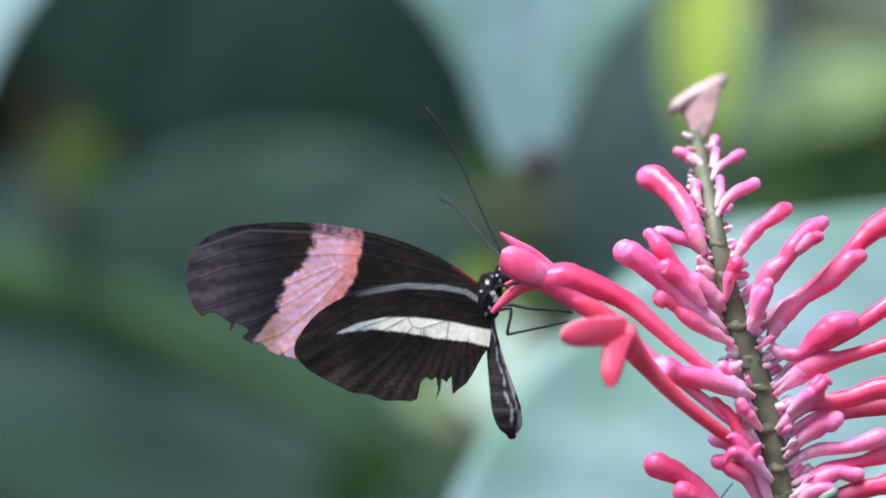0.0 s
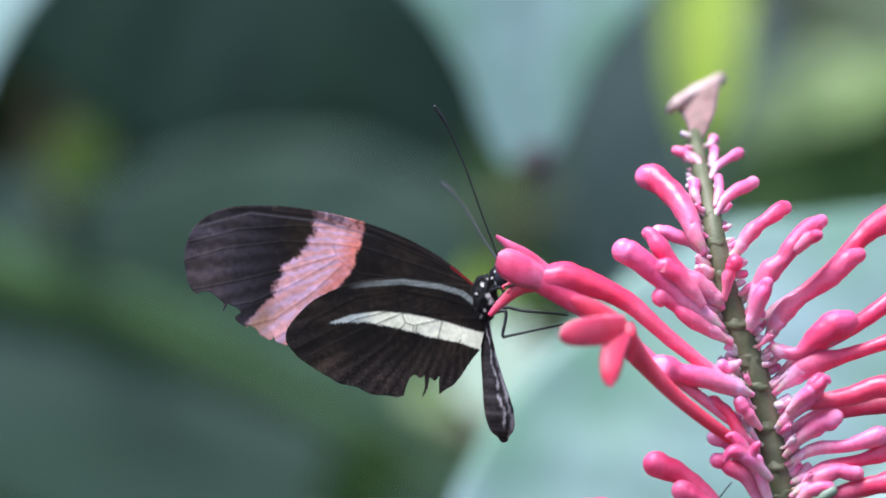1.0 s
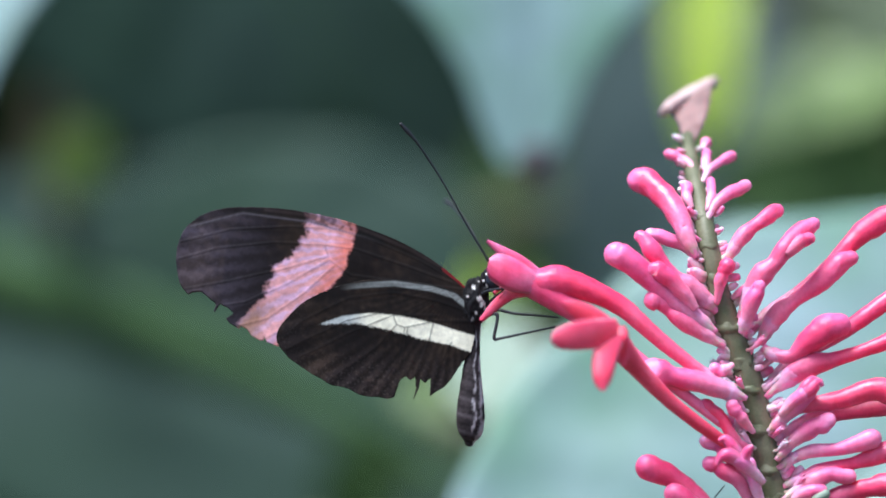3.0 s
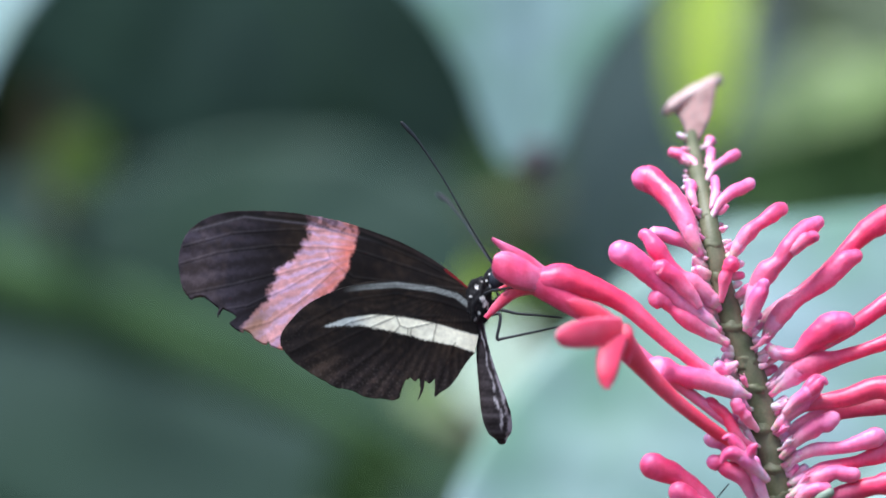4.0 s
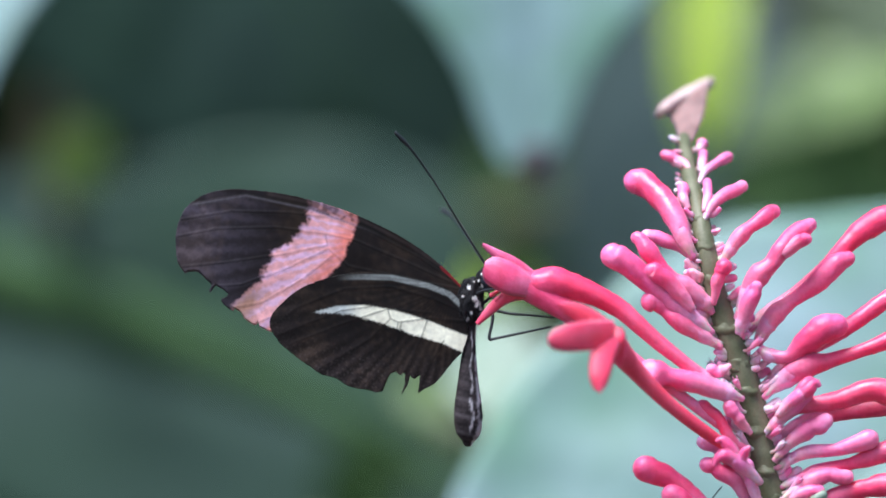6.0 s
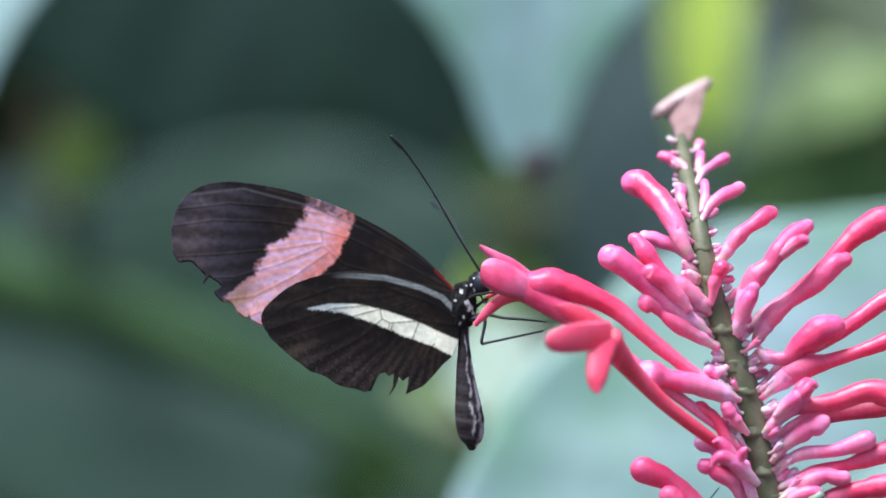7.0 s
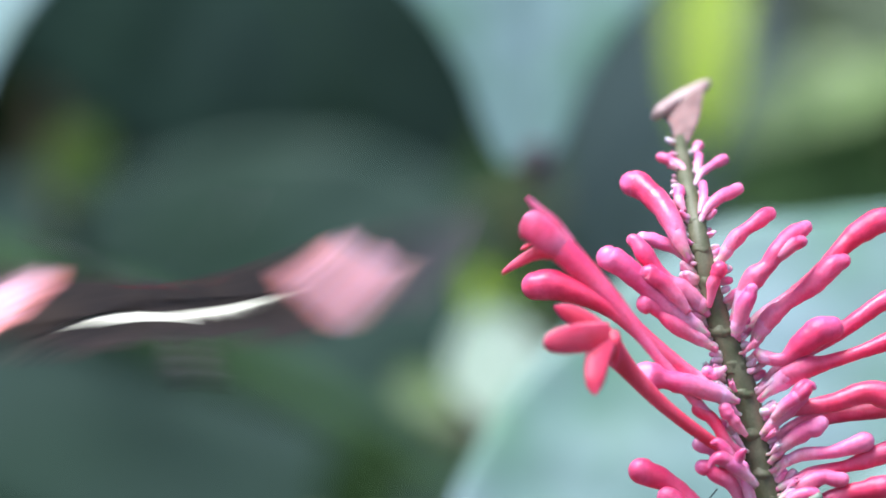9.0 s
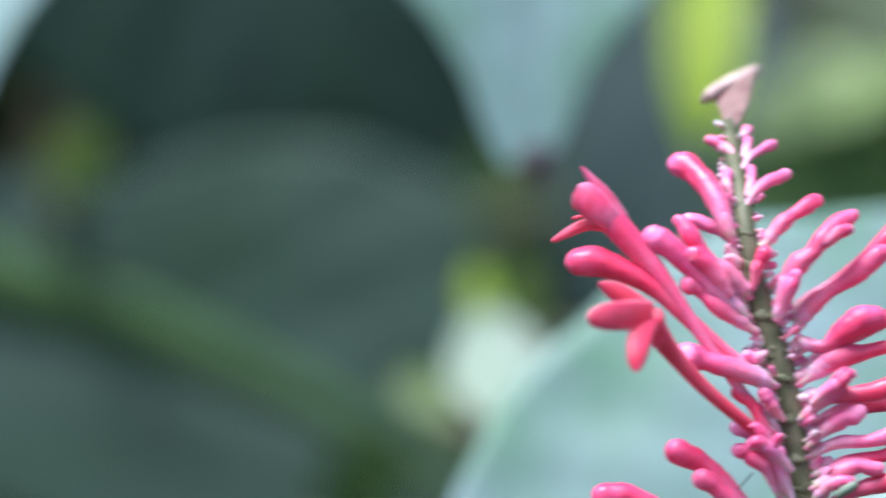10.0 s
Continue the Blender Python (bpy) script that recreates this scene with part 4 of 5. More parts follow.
def build_butterfly():
    fly = new("butterfly")
    tagged(fly, "worn black butterfly with pink forewing band and cream hindwing bar", "butterfly")
    fly.matrix_world = Matrix.Translation(HUB + BODY)
    made = {"fly": fly}
    o = BODY
    marks = [(near(*q, -1.4), r) for q, r in (((5.22, -3.88), 0.3), ((5.96, -3.21), 0.22), ((5.02, -7.77), 0.24), ((4.55, -5.02), 0.18), ((5.96, -5.29), 0.34), ((6.36, -5.89), 0.4), ((6.76, -6.5), 0.34), ((5.49, -6.96), 0.2))]
    th = painted("thorax", blob(near(*(5.36, -5.69)), (1.674, 1.54, 2.946), 6, 0.14, 5), spotted(marks, 3.0), fly, "black thorax with white marks")
    body_hairs(th, "hair", near(*(5.36, -5.69)), (1.607, 1.473, 2.812), 700, 0.6, 1, MAT_BODY)
    # head with eyes, feelers and tongue
    hc = near(*(7.45, -2.95))
    dots = [(Vector((-0.603, -1.2, 0.603)), 0.2), (Vector((-0.67, -1.2, -0.804)), 0.24), (Vector((-1.071, -1, -0.134)), 0.18), (Vector((0.536, -1, -1.205)), 0.2), (Vector((0, -1, 1.205)), 0.16)]
    head = painted("head", blob(Vector((0, 0, 0)), (1.406, 1.473, 1.473), 10, 0.08, 5), spotted(dots, 8.0), fly, "small black head with white dots")
    head.matrix_basis = Matrix.Translation(hc * MM)
    made["head"], made["head_at"] = head, hc * MM
    for s in (-1, 1):
        part("eye", blob(Vector((0.335, s * 1.004, 0)), (1.16, 0.82, 1.3), 0, 0, 3), MAT_EYE, head, "slate-blue compound eye")
        part("palp", tube([(0.536, 0.268, s * 0.4, 0.3), (1.473, 0.938, s * 0.4, 0.25), (1.808, 1.875, s * 0.35, 0.12)], Vector((0, 0, 0)), 3, 6), MAT_LIMB, head)
    part("proboscis", tube([(0.938, -0.402, 0, 0.11), (2.679, 0, 0.2, 0.09), (3.884, 0.134, 0.4, 0.08), (4.955, -0.536, 0.6, 0.06)], Vector((0, 0, 0)), 4, 6), MAT_LIMB, head, "thin dark tongue")
    # feelers, straight up in their own space; the tips thicken
    for i in (0, 1):
        n = 20.625
        rows = [(x, z, 0, r * (1.35 if i else 1.0)) for x, z, r in ((0, 0, 0.12), (0.15, n * 0.3, 0.1), (0.5, n * 0.6, 0.1), (0.45, n * 0.85, 0.14), (0.2, n * 0.94, 0.24), (0, n, 0.2))]
        a = part("antenna", tube(rows, Vector((0, 0, 0)), 8, 8, 1, 0.1), MAT_LIMB, head)
        made["feeler%d" % i] = a
    # abdomen, hanging from its own root
    root = near(*(5.49, -8.37))
    r0 = Vector((5.49, 0, -8.37)) * MM
    top, end = -8.37 - r0.z * 1000, -22.03 - r0.z * 1000

    def abdomen_colour(co):
        t = (co.z * 1000 - top) / (end - top)
        mid = np.interp(t, (0, 0.35, 0.7, 1), (0, 0.804, 1.808, 2.612))
        wide = np.interp(t, (0, 0.3, 0.7, 0.85, 1), (0.737, 0.938, 1.607, 1.674, 0.67))
        a = (co.x * 1000 - mid) / wide  # -1 on the back, 1 on the belly
        n = noise.noise(co * 3000)
        m = noise.noise(co * 900 + Vector((5, 0, 0)))
        c = np.array((0.034, 0.028, 0.031)) * (1 + 0.6 * n + 0.5 * m)
        ring = abs(((t * 7.0) % 1.0) - 0.5) * 2
        c = c * (1 - 0.5 * smooth(0.75, 0.97, ring)) + np.array((0.05, 0.045, 0.05)) * smooth(0.4, 0.0, ring) * smooth(0.2, 0.9, t)
        line = smooth(0.13, 0.04, abs(a - 0.28 + 0.1 * n + 0.1 * math.sin(t * 22))) * smooth(-0.35, 0.2, m + 0.3 * n + 0.2) * smooth(0.03, 0.12, t) * smooth(0.95, 0.85, t)
        belly = smooth(0.62, 0.85, a + 0.15 * n) * smooth(-0.3, 0.3, m + 0.2)
        return c + (np.array((0.6, 0.58, 0.62)) - c) * min(1.0, 0.85 * line + 0.8 * belly)

    ab = painted("abdomen", tube([(5.36, -7.97, 0, 0.74), (5.76, -9.98, 0, 0.67), (6.16, -12.66, 0, 0.94), (6.7, -15.33, 0, 1.27), (7.23, -17.68, 0, 1.61), (7.7, -19.69, 0, 1.67), (8.04, -21.16, 0, 1.34), (8.17, -22.03, 0, 0.6)], r0, 14, 48, 0.9, 0.04), abdomen_colour, fly, "slender dark abdomen with broken pale lines")
    ab.matrix_basis = Matrix.Translation(root * MM)
    made["abdomen"], made["abdomen_at"] = ab, root * MM
    # legs gripping the flower
    lo = Vector((o.x, 0, o.z))
    for rows in ([(5.89, -7.03, -0.4, 0.33), (7.63, -6.7, -0.8, 0.23), (8.3, -6.63, -1, 0.2), (10.11, -7.03, -1.2, 0.19), (12.59, -7.23, -1.4, 0.15), (15.27, -7.5, -1.6, 0.12)],
                 [(5.89, -7.3, -0.6, 0.33), (7.57, -7.03, -1.2, 0.24), (8.04, -7.3, -1.4, 0.21), (7.9, -8.5, -1.6, 0.2), (7.63, -9.78, -1.8, 0.2), (7.83, -10.11, -1.8, 0.19), (8.3, -9.98, -1.9, 0.17), (11.45, -9.31, -2.1, 0.15), (14.87, -8.57, -2.4, 0.11)],
                 [(6.09, -4.75, -1, 0.19), (7.1, -4.29, -2.6, 0.17), (9.78, -3.88, -4.6, 0.14), (11.92, -3.68, -3.5, 0.1)],
                 [(6.76, -6.0, 1, 0.19), (8.44, -4.7, 1.4, 0.19), (10.11, -3.9, 1.6, 0.14), (12.12, -3.5, 1.6, 0.12)],
                 [(6.43, -3.95, -0.6, 0.17), (7.43, -4.29, -1, 0.14), (8.1, -5.29, -1.2, 0.14), (8.77, -3.95, -1.4, 0.12)]):
        leg = part("leg", tube(rows, lo, 5, 7, 1, 0.15), MAT_LIMB, fly)
        made.setdefault("legs", []).append(leg)
    # wings: a pair on each side
    lab_f, lab_h = "black forewing with a broad salmon-pink band and worn edge", "black hindwing with a cream bar and a torn hem"
    made["near"] = [wing("forewing", FORE_RIM, fore_colour, FORE_VEINS, fly, -0.55, lab_f, 1.0, 0.15), wing("hindwing", HIND_RIM, hind_colour, HIND_VEINS, fly, -0.95, lab_h, 2.0, 0.15)]
    made["far"] = [wing("forewing", FORE_RIM, fore_colour, FORE_VEINS, fly, 0.35, lab_f, 3.0, 0.26), wing("hindwing", HIND_RIM, hind_colour, HIND_VEINS, fly, 0.75, lab_h, 4.0, 0.26)]
    return made


butterfly = build_butterfly()


# ---- leaves behind ----
def leaf(plant, base, tip, face, profile, material, label="", rib=None, rib_size=0.006, arch=0.06, fold=0.12, vein=0.0006, other=None, bend=0.0):
    """A broad leaf of a plant, from its stalk end to its tip; face: the way its upper side looks; profile: (along from the tip 0..1, half width as a share of length)."""
    at = plant.matrix_world.translation
    base, tip, face = Vector(base) - at, Vector(tip) - at, Vector(face)
    d = base - tip
    n = d.length
    d.normalize()
    u = d.cross(face).normalized()
    f = u.cross(d).normalized()
    bm = bmesh.new()
    rows, cols = 44, 28
    sides = []
    wide = [([p[0] for p in f], [p[1] for p in f]) for f in (profile, other or profile)]  # the two halves of the blade
    for thick in (0.0002, -0.0002):
        grid = []
        for i in range(rows + 1):
            s = i / rows
            half = [float(np.interp(s, *f)) * n for f in wide]
            c = tip + d * s * n + f * (arch * n * math.sin(math.pi * s)) + u * (bend * n * math.sin(math.pi * s))
            row = []
            for k in range(cols + 1):
                w = 2 * k / cols - 1
                hw = half[0] if w > 0 else half[1]
                ripple = vein * math.sin((s * 14 + abs(w) * 4) * math.pi) * min(1, abs(w) * 4)
                lift = fold * abs(w) * hw + ripple + 0.04 * hw * noise.noise(Vector((s * 3, w * 2, n * 50)))
                row.append(bm.verts.new(c + u * w * hw * (1 + 0.02 * noise.noise(Vector((s * 9, w, n * 70)))) + f * (lift + thick)))
            grid.append(row)
        sides.append(grid)
        for a, b in zip(grid, grid[1:]):
            for k in range(cols):
                bm.faces.new((a[k], a[k + 1], b[k + 1], b[k]))
    a, b = sides
    for i in range(rows):
        for k in (0, cols):
            bm.faces.new((a[i][k], a[i + 1][k], b[i + 1][k], b[i][k]))
    blade = part("leaf", finish(bm), material, plant, label)
    line = [tip + d * (i / 30) * n + (f * arch + u * bend) * n * math.sin(math.pi * i / 30) + f * 0.0004 for i in range(31)]
    bm = rings(bmesh.new(), line, [rib_size * n * (0.2 + i / 30) for i in range(31)], 10, 0.6)
    part("midrib", finish(bm), rib or MAT_RIB, blade)
    return base


def plant_of(name, label, category, x, y, top, leaves):
    """A plant rooted at (x, y): a main stem, and leaves on stalks that leave it."""
    plant = new(name)
    tagged(plant, label, category)
    plant.matrix_world = Matrix.Translation((x, y, 0))
    bpy.context.view_layer.update()
    bm = rings(bmesh.new(), [Vector((0.012 * math.sin(k * 0.9), 0.012 * math.cos(k * 0.7), top * k / 24 - 0.01)) for k in range(25)], [0.012 * (1 - 0.6 * k / 24) for k in range(25)], 12, 1, 0.1)
    part("stem", finish(bm), MAT_BARK, plant)
    for args, opts in leaves:
        base = leaf(plant, *args, **opts)
        z = min(top * 0.97, max(0.1, base.z - 0.12 if base.z - 0.12 < top * 0.97 else top * 0.97))
        p0 = Vector((0, 0, z))
        mid = (p0 + base) / 2 + Vector((0, 0.02, 0.04))
        g = [Vector(q) for q in glide([p0, mid, base], 8)]
        part("leaf_stalk", finish(rings(bmesh.new(), g, [0.0035] * len(g), 8)), MAT_STALK, plant)
    return plant


HEART = [(0, 0.012), (0.06, 0.05), (0.14, 0.13), (0.3, 0.27), (0.45, 0.37), (0.6, 0.43), (0.78, 0.42), (0.9, 0.32), (0.97, 0.16), (1, 0.02)]
OVAL = [(0, 0.01), (0.04, 0.09), (0.12, 0.19), (0.25, 0.29), (0.45, 0.36), (0.65, 0.34), (0.85, 0.2), (0.96, 0.08), (1, 0.015)]
LONG = [(a, b * 0.78) for a, b in OVAL]
SLIM = [(a, b * 0.62) for a, b in OVAL]
DRIP = [(0, 0.038), (0.03, 0.06), (0.06, 0.073), (0.1, 0.09), (0.17, 0.117), (0.25, 0.169), (0.34, 0.249), (0.5, 0.357), (0.65, 0.404), (0.8, 0.367), (0.92, 0.235), (1, 0.019)]


SKEW = [(0, 0.01), (0.04, 0.11), (0.12, 0.23), (0.22, 0.31), (0.35, 0.3), (0.47, 0.25), (0.58, 0.17), (0.7, 0.13), (0.85, 0.07), (1, 0.015)]
WAVY = [(0, 0.02), (0.04, 0.095), (0.12, 0.185), (0.25, 0.275), (0.45, 0.335), (0.6, 0.33), (0.78, 0.25), (0.93, 0.11), (1, 0.015)]
SLENDER = [(a, b * 0.47) for a, b in OVAL]


def L(*a, **k):
    return a, k


# pale leaves: two hang with pointed tips, one spreads below the flower
pale = plant_of("pale_shrub", "shrub with large pale blue-green drip-tipped leaves", "shrub", 0.24, 0.42, 1.2, [
    L((0.0135, 0.200, 1.096), (0.0132, 0.170, 1.0135), (0.1, -1, 0.1), DRIP, MAT_PALELEAF, "pale blue-green hanging leaf with a pointed drip tip", vein=0.0, fold=0.04, rib_size=0.003),
    L((-0.0965, 0.220, 1.099), (-0.0835, 0.170, 1.010), (0.05, -1, -0.25), DRIP, MAT_PALELEAF, "pale blue-green hanging leaf with a pointed drip tip", vein=0.0, fold=0.04, rib_size=0.003),
    L((0.115, 0.150, 0.992), (-0.001, 0.120, 0.931), (-0.1, -0.88, 0.45), OVAL, MAT_SAGE, "broad pale green leaf spreading below the flower", other=WAVY, arch=0.02, vein=0.0003, rib_size=0.003),
])
tip = Vector((0.0148, 0.168, 1.0172)) - pale.matrix_world.translation
dry = rings(bmesh.new(), [tip + Vector((0.0001 * k, -0.0003, -0.0012 * k)) for k in range(7)], [0.0012, 0.0022, 0.0028, 0.0027, 0.002, 0.0013, 0.0006], 10, 0.35, 0.2)
part("leaf_tip", finish(dry), MAT_DRY, pale, "withered dark leaf tip")
# dark leaves: nothing shades them, their shade is put into the leaf colour
plant_of("dark_shrub", "shrub with broad slate-green leaves, shade painted into their dark colour", "shrub", -0.12, 0.75, 1.2, [
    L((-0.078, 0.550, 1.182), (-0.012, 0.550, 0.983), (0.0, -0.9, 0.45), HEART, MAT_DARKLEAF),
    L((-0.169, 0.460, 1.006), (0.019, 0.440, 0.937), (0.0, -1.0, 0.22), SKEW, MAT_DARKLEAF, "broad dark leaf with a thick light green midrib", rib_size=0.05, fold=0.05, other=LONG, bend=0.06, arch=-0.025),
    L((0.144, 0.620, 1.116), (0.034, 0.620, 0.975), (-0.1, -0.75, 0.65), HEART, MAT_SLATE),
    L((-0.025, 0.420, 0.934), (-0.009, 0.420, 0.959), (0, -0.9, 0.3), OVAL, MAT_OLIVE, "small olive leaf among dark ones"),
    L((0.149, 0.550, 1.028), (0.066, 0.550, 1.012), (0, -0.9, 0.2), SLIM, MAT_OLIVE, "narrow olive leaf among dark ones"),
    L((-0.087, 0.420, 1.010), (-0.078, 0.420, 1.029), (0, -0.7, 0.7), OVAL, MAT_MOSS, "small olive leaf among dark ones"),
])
# young and mid-green leaves in softer light
plant_of("green_shrub", "shrub with yellow-green young leaves and mid-green leaves", "shrub", 0.12, 0.6, 1.08, [
    L((0.0620, 0.415, 1.075), (0.0560, 0.385, 1.020), (-0.1, -0.55, 0.8), [(a, b * 0.37) for a, b in OVAL], MAT_LIMELEAF, "bright yellow-green young leaf", fold=0.22),
    L((0.123, 0.440, 1.050), (0.066, 0.440, 1.025), (0, -0.5, 0.85), OVAL, MAT_MIDLEAF, other=SLIM),
    L((0.125, 0.440, 1.079), (0.085, 0.450, 1.044), (0.15, -0.75, 0.6), OVAL, MAT_DIMLEAF),
    L((0.0130, 0.250, 0.966), (0.0075, 0.285, 0.9885), (-0.15, -0.55, 0.8), SLIM, MAT_WHITELEAF, "whitish green bract in soft light", fold=0.02, arch=0.01, rib=MAT_WHITELEAF),
    L((0.0085, 0.310, 0.983), (0.0068, 0.325, 0.9972), (-0.1, -0.55, 0.8), SLENDER, MAT_LIMELEAF, "small yellow-green leaf tip", arch=0.01),
    # added leaf: stands in for the brightening end of the dark leaf's midrib
    L((0.0018, 0.290, 0.9647), (-0.0080, 0.310, 0.9755), (-0.1, -0.6, 0.8), SLIM, MAT_MIDLEAF, "small grey-green leaf in shade"),
    L((0.0165, 0.330, 0.978), (0.0155, 0.340, 0.9975), (0.1, -0.6, 0.8), SLIM, MAT_MOSS, "small olive leaf among dark ones"),
])


# ---- ground and shrubs ----
def build_ground():
    bm = bmesh.new()
    bmesh.ops.create_grid(bm, x_segments=80, y_segments=80, size=1)
    for v in bm.verts:
        r = max(abs(v.co.x), abs(v.co.y))
        k = r ** 3 * 900 + r * 2
        v.co = Vector((v.co.x / max(r, 1e-6) * k if r else 0, v.co.y / max(r, 1e-6) * k if r else 0, 0.03 * noise.noise(v.co * 40) if r < 0.3 else 0.0))
    tagged(part("ground", finish(bm), MAT_SOIL), "bare brown garden soil", "ground", "", "structure")


build_ground()


def build_backdrop():
    """A dense hedge of dark leaves behind everything."""
    rnd = random.Random(11)
    bm = bmesh.new()
    for i in range(2300):
        wide = i < 1700  # the rest fills the thick middle of the hedge
        c = Vector((rnd.uniform(-1.6, 1.6), rnd.uniform(0.85, 1.4), rnd.uniform(0.0, 2.0))) if wide else Vector((rnd.uniform(-0.5, 0.5), rnd.uniform(1.0, 1.45), rnd.uniform(0.7, 1.3)))
        a = rnd.uniform(0, 6.28)
        d = Vector((math.cos(a), rnd.uniform(-.3, .3), math.sin(a))).normalized()
        f = Vector((rnd.uniform(-.5, .5), -1, rnd.uniform(-.2, .9))).normalized()
        u = d.cross(f).normalized()
        n = rnd.uniform(0.06, 0.12)
        f = u.cross(d)
        rows = []
        for k in range(7):
            s = k / 6
            w = n * 0.42 * math.sin(math.pi * min(0.985, s * 0.96 + 0.02)) ** 0.8
            rows.append([bm.verts.new(c + d * (s - 0.5) * n * 2 + u * w * e + f * (0.15 * w * abs(e) + 0.1 * n * math.sin(3.1 * s))) for e in (-1, 0, 1)])
        for p, q in zip(rows, rows[1:]):
            for k in (0, 1):
                bm.faces.new((p[k], p[k + 1], q[k + 1], q[k]))
    tagged(part("hedge", finish(bm), MAT_HEDGE), "dense dark green hedge foliage", "hedge", "", "stuff")


build_backdrop()


def stem_rows(points):
    return [(p[0] * 1000, p[2] * 1000 - 1000, p[1] * 1000, r) for p, r in points]


# the shrub that carries the flower head, and the stems that carry the leaves
foot = HUB + SPIKE
shrub = new("flower_shrub")
tagged(shrub, "leafy firespike shrub stem rooted in the soil", "shrub")
shrub.matrix_world = Matrix.Translation((foot.x + 0.03, 0.02, 0))
so = Vector((foot.x + 0.03, 0.02, -1.0))
part("stem", tube(stem_rows([((foot.x + 0.03, 0.02, -0.01), 7), ((foot.x + 0.04, 0.03, 0.25), 6), ((foot.x + 0.01, 0.01, 0.55), 5), ((foot.x, 0, foot.z + 0.01), 5.5)]), so, 6, 12, 1, 0.1), MAT_BARK, shrub)

build_bracts(spike, SO)


# ---- what moves ----
SPIKE_ROWS = [(0.0, 0.0, -0.0, 0), (0.1, 0.42, 0.07, -0.18), (0.2, 0.34, 0.01, -0.33), (0.3, 0.25, 0.08, -0.5), (0.4, 0.26, 0.07, -0.47), (0.5, 0.12, -0.01, -0.29), (0.6, 0.38, 0.11, -0.25), (0.7, 0.41, 0.08, -0.19), (0.8, 0.44, 0.06, -0.14), (0.9, 0.46, 0.04, -0.1), (1.0, 0.46, 0.19, -0.13), (1.1, 0.42, 0.07, -0.18), (1.2, 0.38, 0.1, -0.24), (1.3, 0.35, -0.01, -0.3), (1.4, 0.31, 0.03, -0.38), (1.5, 0.28, 0.16, -0.37), (1.6, 0.34, 0.01, -0.33), (1.7, 0.38, 0.1, -0.24), (1.8, 0.37, 0.11, -0.26), (1.9, 0.38, 0.1, -0.24), (2.0, 0.42, 0.2, -0.15), (2.5, -0.2, -0.24, -0.22), (4.0, 0.51, 0.03, -0.23), (4.5, 0.29, -0.15, -0.43), (5.0, 0.11, -0.36, -0.26), (5.5, 0.48, -0.18, -0.37), (7.0, 0.22, -0.35, -0.43), (7.5, 0.07, -0.35, -0.28), (8.0, 0.08, -0.42, -0.56), (8.5, -0.03, -0.56, -0.42), (9.0, -0.3, -0.52, -0.36), (9.1, -0.4, 0.6, -0.0), (9.2, -2.2, 0.73, 0.35), (9.3, -0.17, 0.36, -0.8), (9.4, -1.41, -0.91, -1.35), (9.5, -0.0, -1.4, -2.16), (9.6, 3.53, 0.17, -2.2), (9.7, 0.23, 1.39, 0.2), (9.8, -2.11, 1.2, 2.0), (9.9, -3.87, 0.77, 2.4), (10.0, -6.59, 0.76, 2.16)]
PERCH_ROWS = [(0.0, 0.0), (0.5, -1.0), (1.0, -0.85), (1.5, -1.28), (2.0, -0.77), (2.5, -1.21), (4.0, -0.96), (4.5, -1.11), (5.0, -1.73), (5.5, -1.52), (7.0, -1.57), (7.5, -1.18), (8.0, -1.11), (8.5, -1.49), (8.9, -0.31), (8.95, 5.0), (9.0, 11.5), (9.05, 16.5), (9.1, 13.6), (9.2, 13.2), (10.0, 13.2)]
FLY_ROWS = [(0.0, 0.0, 0.0, -0.0, 0, 0.0, 0.0), (0.5, -2.53, 0.0, -1.19, 0, 0.0, 0.0), (1.0, -0.58, 0.0, -0.31, 0, 0.0, 0.0), (1.5, -1.66, 0.0, -0.67, 0, 0.0, 0.0), (2.0, -0.38, 0.0, 0.34, 0, 0.0, 0.0), (2.5, -1.73, 0.0, -0.6, 0, 0.0, 0.0), (4.0, -1.24, 0.0, -0.63, 0, 0.0, 0.0), (4.5, -2.39, 0.0, -0.62, 0, 0.0, 0.0), (5.0, -2.41, 0.0, -1.28, 0, 0.0, 0.0), (5.5, -1.85, 0.0, -0.61, 0, 0.0, 0.0), (7.0, -3.07, 0.0, -1.12, 0, 0.0, 0.0), (7.5, -2.21, 0.0, -1.92, 0, 0.0, 0.0), (8.0, -3.0, 0.0, -1.86, 0, 0.0, 0.0), (8.5, -2.72, 0.0, -1.86, 0, 0.0, 0.0), (8.6, -2.91, 0.0, -1.89, -8, 0.0, 0.0), (8.7, -3.78, 0.0, -2.43, -20, 0.0, 0.0), (8.8, -5.84, 0.0, -3.05, -26, 0.0, 0.0), (8.9, -7.08, 0.0, -1.66, -32, 0.0, 0.0), (8.933, -8.2, 0.0, -1.3, -34.0, 0.0, 20.0), (8.967, -20.0, 0.0, -1.1, -24.0, -35.0, 70.0), (9.0, -37.0, 0.0, 0.6, -16.0, -62.0, 84.0), (9.033, -55.0, 0.0, 2.5, -19.0, -50.0, 88.0), (9.1, -97.0, 5.0, 22.0, -12.0, -40.0, 88.0), (9.2, -128.0, 10.0, 37.0, -15.0, -20.0, 80.0), (9.4, -184.7, 20.0, 55.4, -15.0, -20.0, 60.0), (10.0, -271.7, 40.0, 82.2, -15.0, -20.0, 60.0)]
